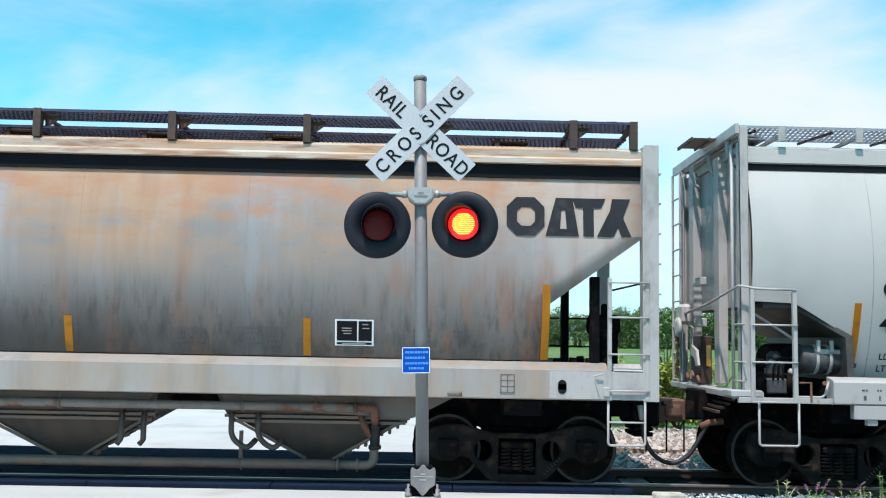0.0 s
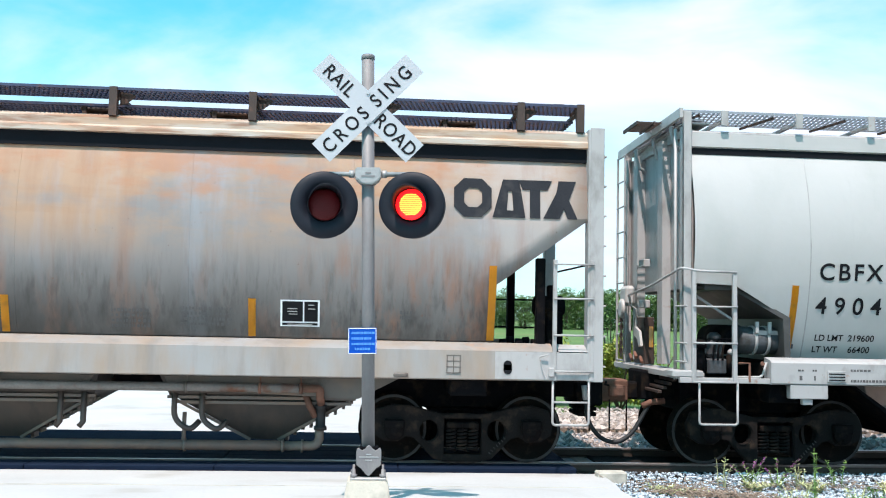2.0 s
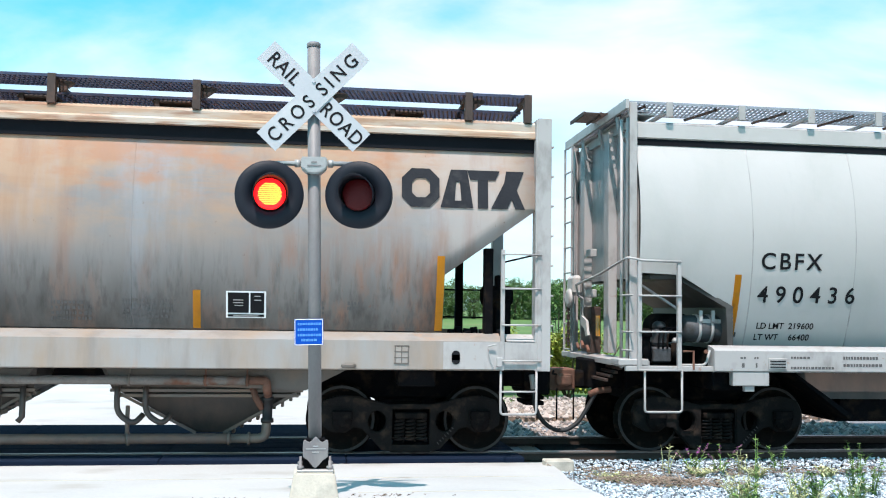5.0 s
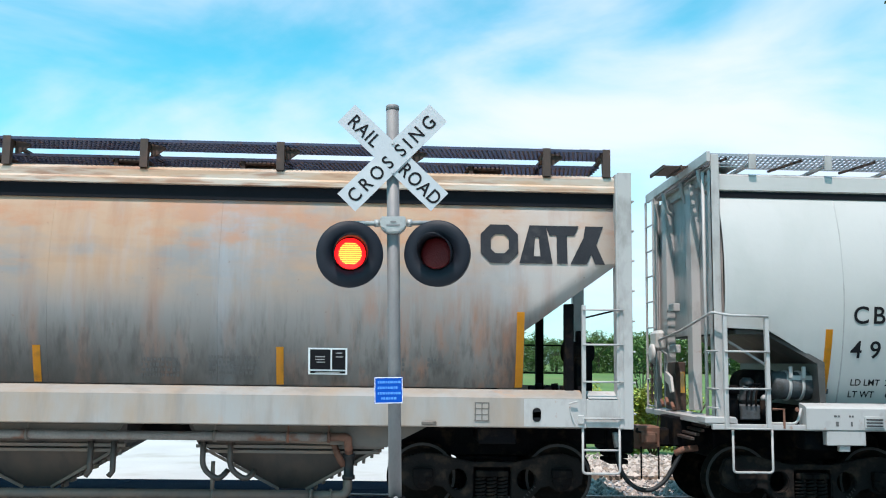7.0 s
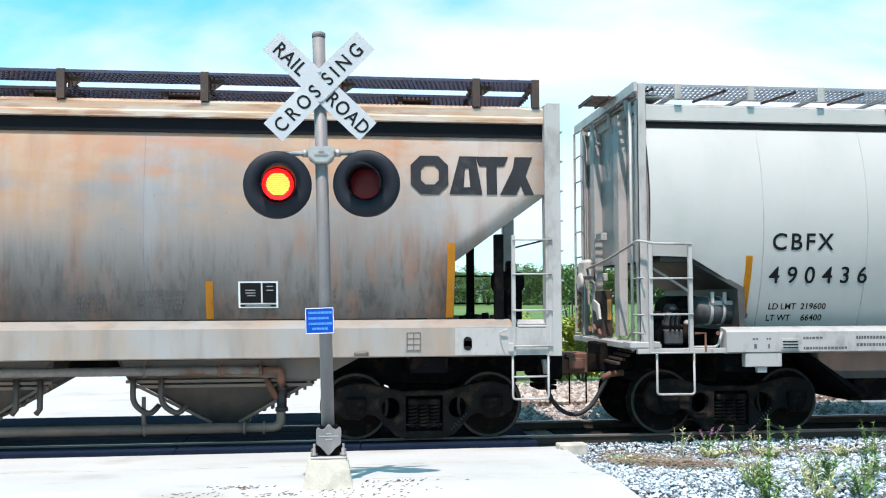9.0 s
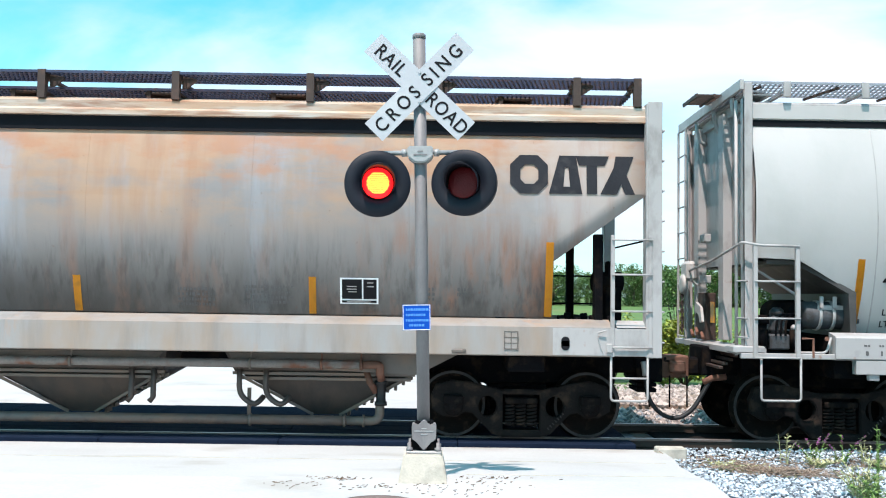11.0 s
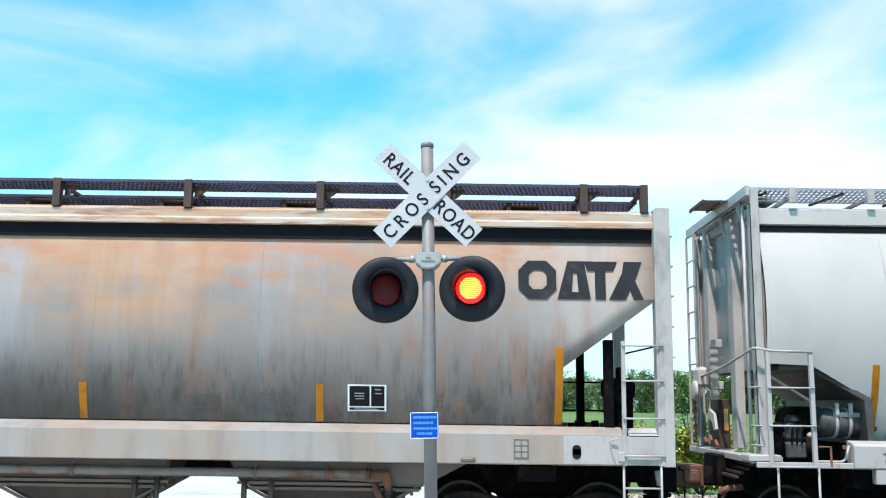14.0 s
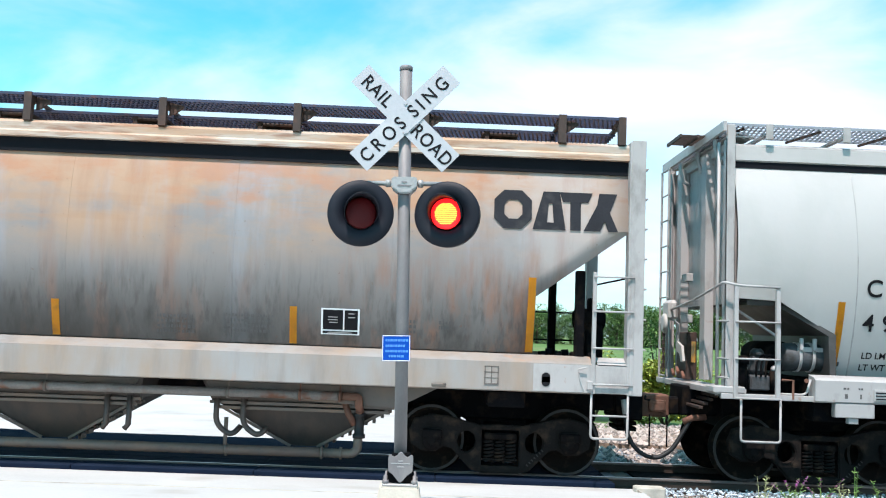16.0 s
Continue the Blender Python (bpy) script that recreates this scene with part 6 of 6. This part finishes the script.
weed(4.75, 8.2, -0.10, 0.32, 14, True, 52, 0.6, D)
weed(5.2, 8.35, -0.10, 0.30, 6, False, 53, 0.6, G)
weed(6.7, 9.4, -0.14, 0.45, 8, False, 15, 0.4, G)

for k, (x, y) in enumerate(((4.05, 11.5), (4.35, 11.2), (4.6, 10.8), (5.3, 11.9), (6.1, 11.9), (7.0, 11.8))):
    weed(x, y, -0.37, 0.15, 22, True, 60 + k, 1.2, "flattened brown dead grass lying on the ballast")


# ---- distance: bushes and the wood ----
def tuft(bm, c, r, n, size):
    for k in range(n):
        d = Vector((random.gauss(0, 1), random.gauss(0, 1), random.gauss(0, 1))).normalized()
        p = Vector(c) + d * r * random.uniform(0.45, 1.0) ** 0.5
        t = Vector((random.gauss(0, 1), random.gauss(0, 1), random.gauss(0, 0.6))).normalized()
        leaf(bm, p, t, size * random.uniform(0.7, 1.4), size * 0.6)


def bush(x, y, h, wd, seed, mat, label, leaves=2600, size=0.09, name="bush"):
    random.seed(seed)
    z = ground_z(y) - 0.14
    b = thing(name, (x, y, z), label, "bush" if name == "bush" else "tree")
    bm, bt = B(), B()
    for k in range(7):
        a = 6.28 * k / 7 + random.uniform(-0.3, 0.3)
        rod(bt, [(x, y, z), (x + 0.2 * wd * math.cos(a), y + 0.2 * wd * math.sin(a), z + 0.45 * h), (x + 0.4 * wd * math.cos(a), y + 0.4 * wd * math.sin(a), z + 0.85 * h)], [0.03, 0.02, 0.008], 5)
    n = 26
    for k in range(n):
        a, q = random.uniform(0, 6.28), random.uniform(0, 1) ** 0.5
        zz = z + h * random.uniform(0.12, 0.95)
        ww = wd * 0.5 * math.sqrt(max(0.08, 1 - ((zz - z) / h) ** 2))
        tuft(bm, (x + ww * q * math.cos(a), y + ww * q * math.sin(a), zz), h * 0.16, leaves // n, size)
    part("branch", bt, BARK, b)
    part("leaves", bm, mat, b)


bush(6.65, 23.0, 1.65, 2.2, 21, BUSH_LEAF, "yellow-green leafy bush beyond the track", 5200, 0.13)
bush(5.2, 24.5, 1.7, 1.8, 22, BUSH_LEAF, "yellow-green leafy bush beyond the track")
bush(8.1, 25.5, 1.6, 2.2, 23, BUSH_LEAF, "yellow-green leafy bush beyond the track")
bush(-1.2, 22.5, 1.5, 1.8, 25, BUSH_LEAF, "yellow-green leafy bush beyond the track")
bush(11.9, 44.0, 3.4, 1.6, 24, LEAF, "slim dark young tree standing by the field", 900, 0.17, "tree")


def far_tree(seed, h):
    random.seed(seed)
    t = thing("tree", (0, 0, 0), "dense green broadleaf tree at the far edge of the field", "tree", "wood beyond the field")
    bt, bm = B(), B()
    rod(bt, [(0, 0, 0), (0.1, 0, h * 0.3), (-0.1, 0.1, h * 0.7)], [0.28, 0.2, 0.06], 7)
    for k in range(6):
        a = 6.28 * k / 6 + random.uniform(-0.4, 0.4)
        z0 = h * random.uniform(0.2, 0.5)
        rod(bt, [(0, 0, z0), (h * 0.16 * math.cos(a), h * 0.16 * math.sin(a), z0 + h * 0.15), (h * 0.30 * math.cos(a), h * 0.30 * math.sin(a), z0 + h * 0.28)], [0.1, 0.07, 0.02], 5)
    for k in range(46):
        a, q = random.uniform(0, 6.28), random.uniform(0, 1) ** 0.5
        zz = h * random.uniform(0.06, 0.94)
        ww = h * 0.46 * math.sqrt(max(0.06, 1 - ((zz / h - 0.42) / 0.58) ** 2))
        tuft(bm, (ww * q * math.cos(a), ww * q * math.sin(a), zz), h * random.uniform(0.09, 0.15), 60, h * 0.055)
    part("trunk", bt, BARK, t)
    part("crown", bm, LEAF, t)
    return t


protos = [far_tree(31, 6.5), far_tree(32, 7.6), far_tree(33, 5.6), far_tree(34, 6.9)]
random.seed(41)
x = -95.0
i = 0
while x < 150:
    for y in (158, 164, 171):
        xx, yy = x + random.uniform(-1.5, 1.5), y + random.uniform(-2.5, 2.5)
        p = protos[random.randrange(4)]
        m = pose(xx, yy, ground_z(yy) - 0.2, 0, 0, random.uniform(0, 360))
        if i < 4:
            protos[i].matrix_basis = m
        else:
            copy_thing(p, m)
        i += 1
    x += 4.3


# overhanging limb of a roadside tree
random.seed(55)
z0 = ground_z(5) - 0.30
rt = thing("tree", (9.2, 4.6, z0), "roadside tree with a leafy limb hanging over the verge", "tree")
bm = B()
rod(bm, [(9.2, 4.6, z0), (9.15, 4.65, 2.0), (9.0, 4.7, 4.5), (8.9, 4.8, 6.6)], [0.22, 0.18, 0.13, 0.05], 12)
part("trunk", bm, BARK, rt)
bm, bl = B(), B()
for pts in ([(9.05, 4.7, 3.9), (7.8, 5.4, 4.7), (6.2, 6.3, 5.0), (5.0, 6.8, 4.95), (4.45, 6.95, 4.85)], [(9.0, 4.7, 4.6), (9.8, 3.6, 5.6), (10.8, 2.8, 6.2)], [(8.95, 4.8, 5.4), (8.4, 6.0, 6.6), (8.2, 7.0, 7.2)]):
    rod(bm, pts, [0.09, 0.06, 0.04, 0.02, 0.01][:len(pts)], 7)
    for p in pts[1:]:
        for k in range(5):
            tuft(bl, Vector(p) + Vector((random.gauss(0, 0.25), random.gauss(0, 0.25), random.gauss(0.1, 0.18))), 0.22, 34, 0.075)
for k in range(8):
    tuft(bl, Vector((4.5 + random.uniform(-0.2, 0.5), 6.95 + random.gauss(0, 0.15), 4.86 + random.gauss(0.04, 0.09))), 0.13, 16, 0.07)
part("limb", bm, BARK, rt)
tagged(part("leaves", bl, LEAF, rt), kind="stuff")


# ---- what moves ----
FIRST, HALF = 0.20, 0.5385     # the first change of lamps and the time between changes


def motions():
    """The two lamps take turns: the glowing array of the lit one stands at the lens face, the other rests inside its housing."""
    step = 1 / FPS
    for side, (led, place) in LEDS.items():
        lit, dark = place @ Matrix.Translation((0, -0.034, 0)), place @ Matrix.Translation((0, 0.055, 0))
        rows, on = [(0.0, lit if side > 0 else dark)], side > 0
        k = 0
        while FIRST + HALF * k < 16.0 - 2 * step:
            t = FIRST + HALF * k
            rows += [(round(t * FPS) / FPS, lit if on else dark), (round(t * FPS) / FPS + step, dark if on else lit)]
            on = not on
            k += 1
        rows.append((16.0, lit if on else dark))
        walk(led, rows)


motions()
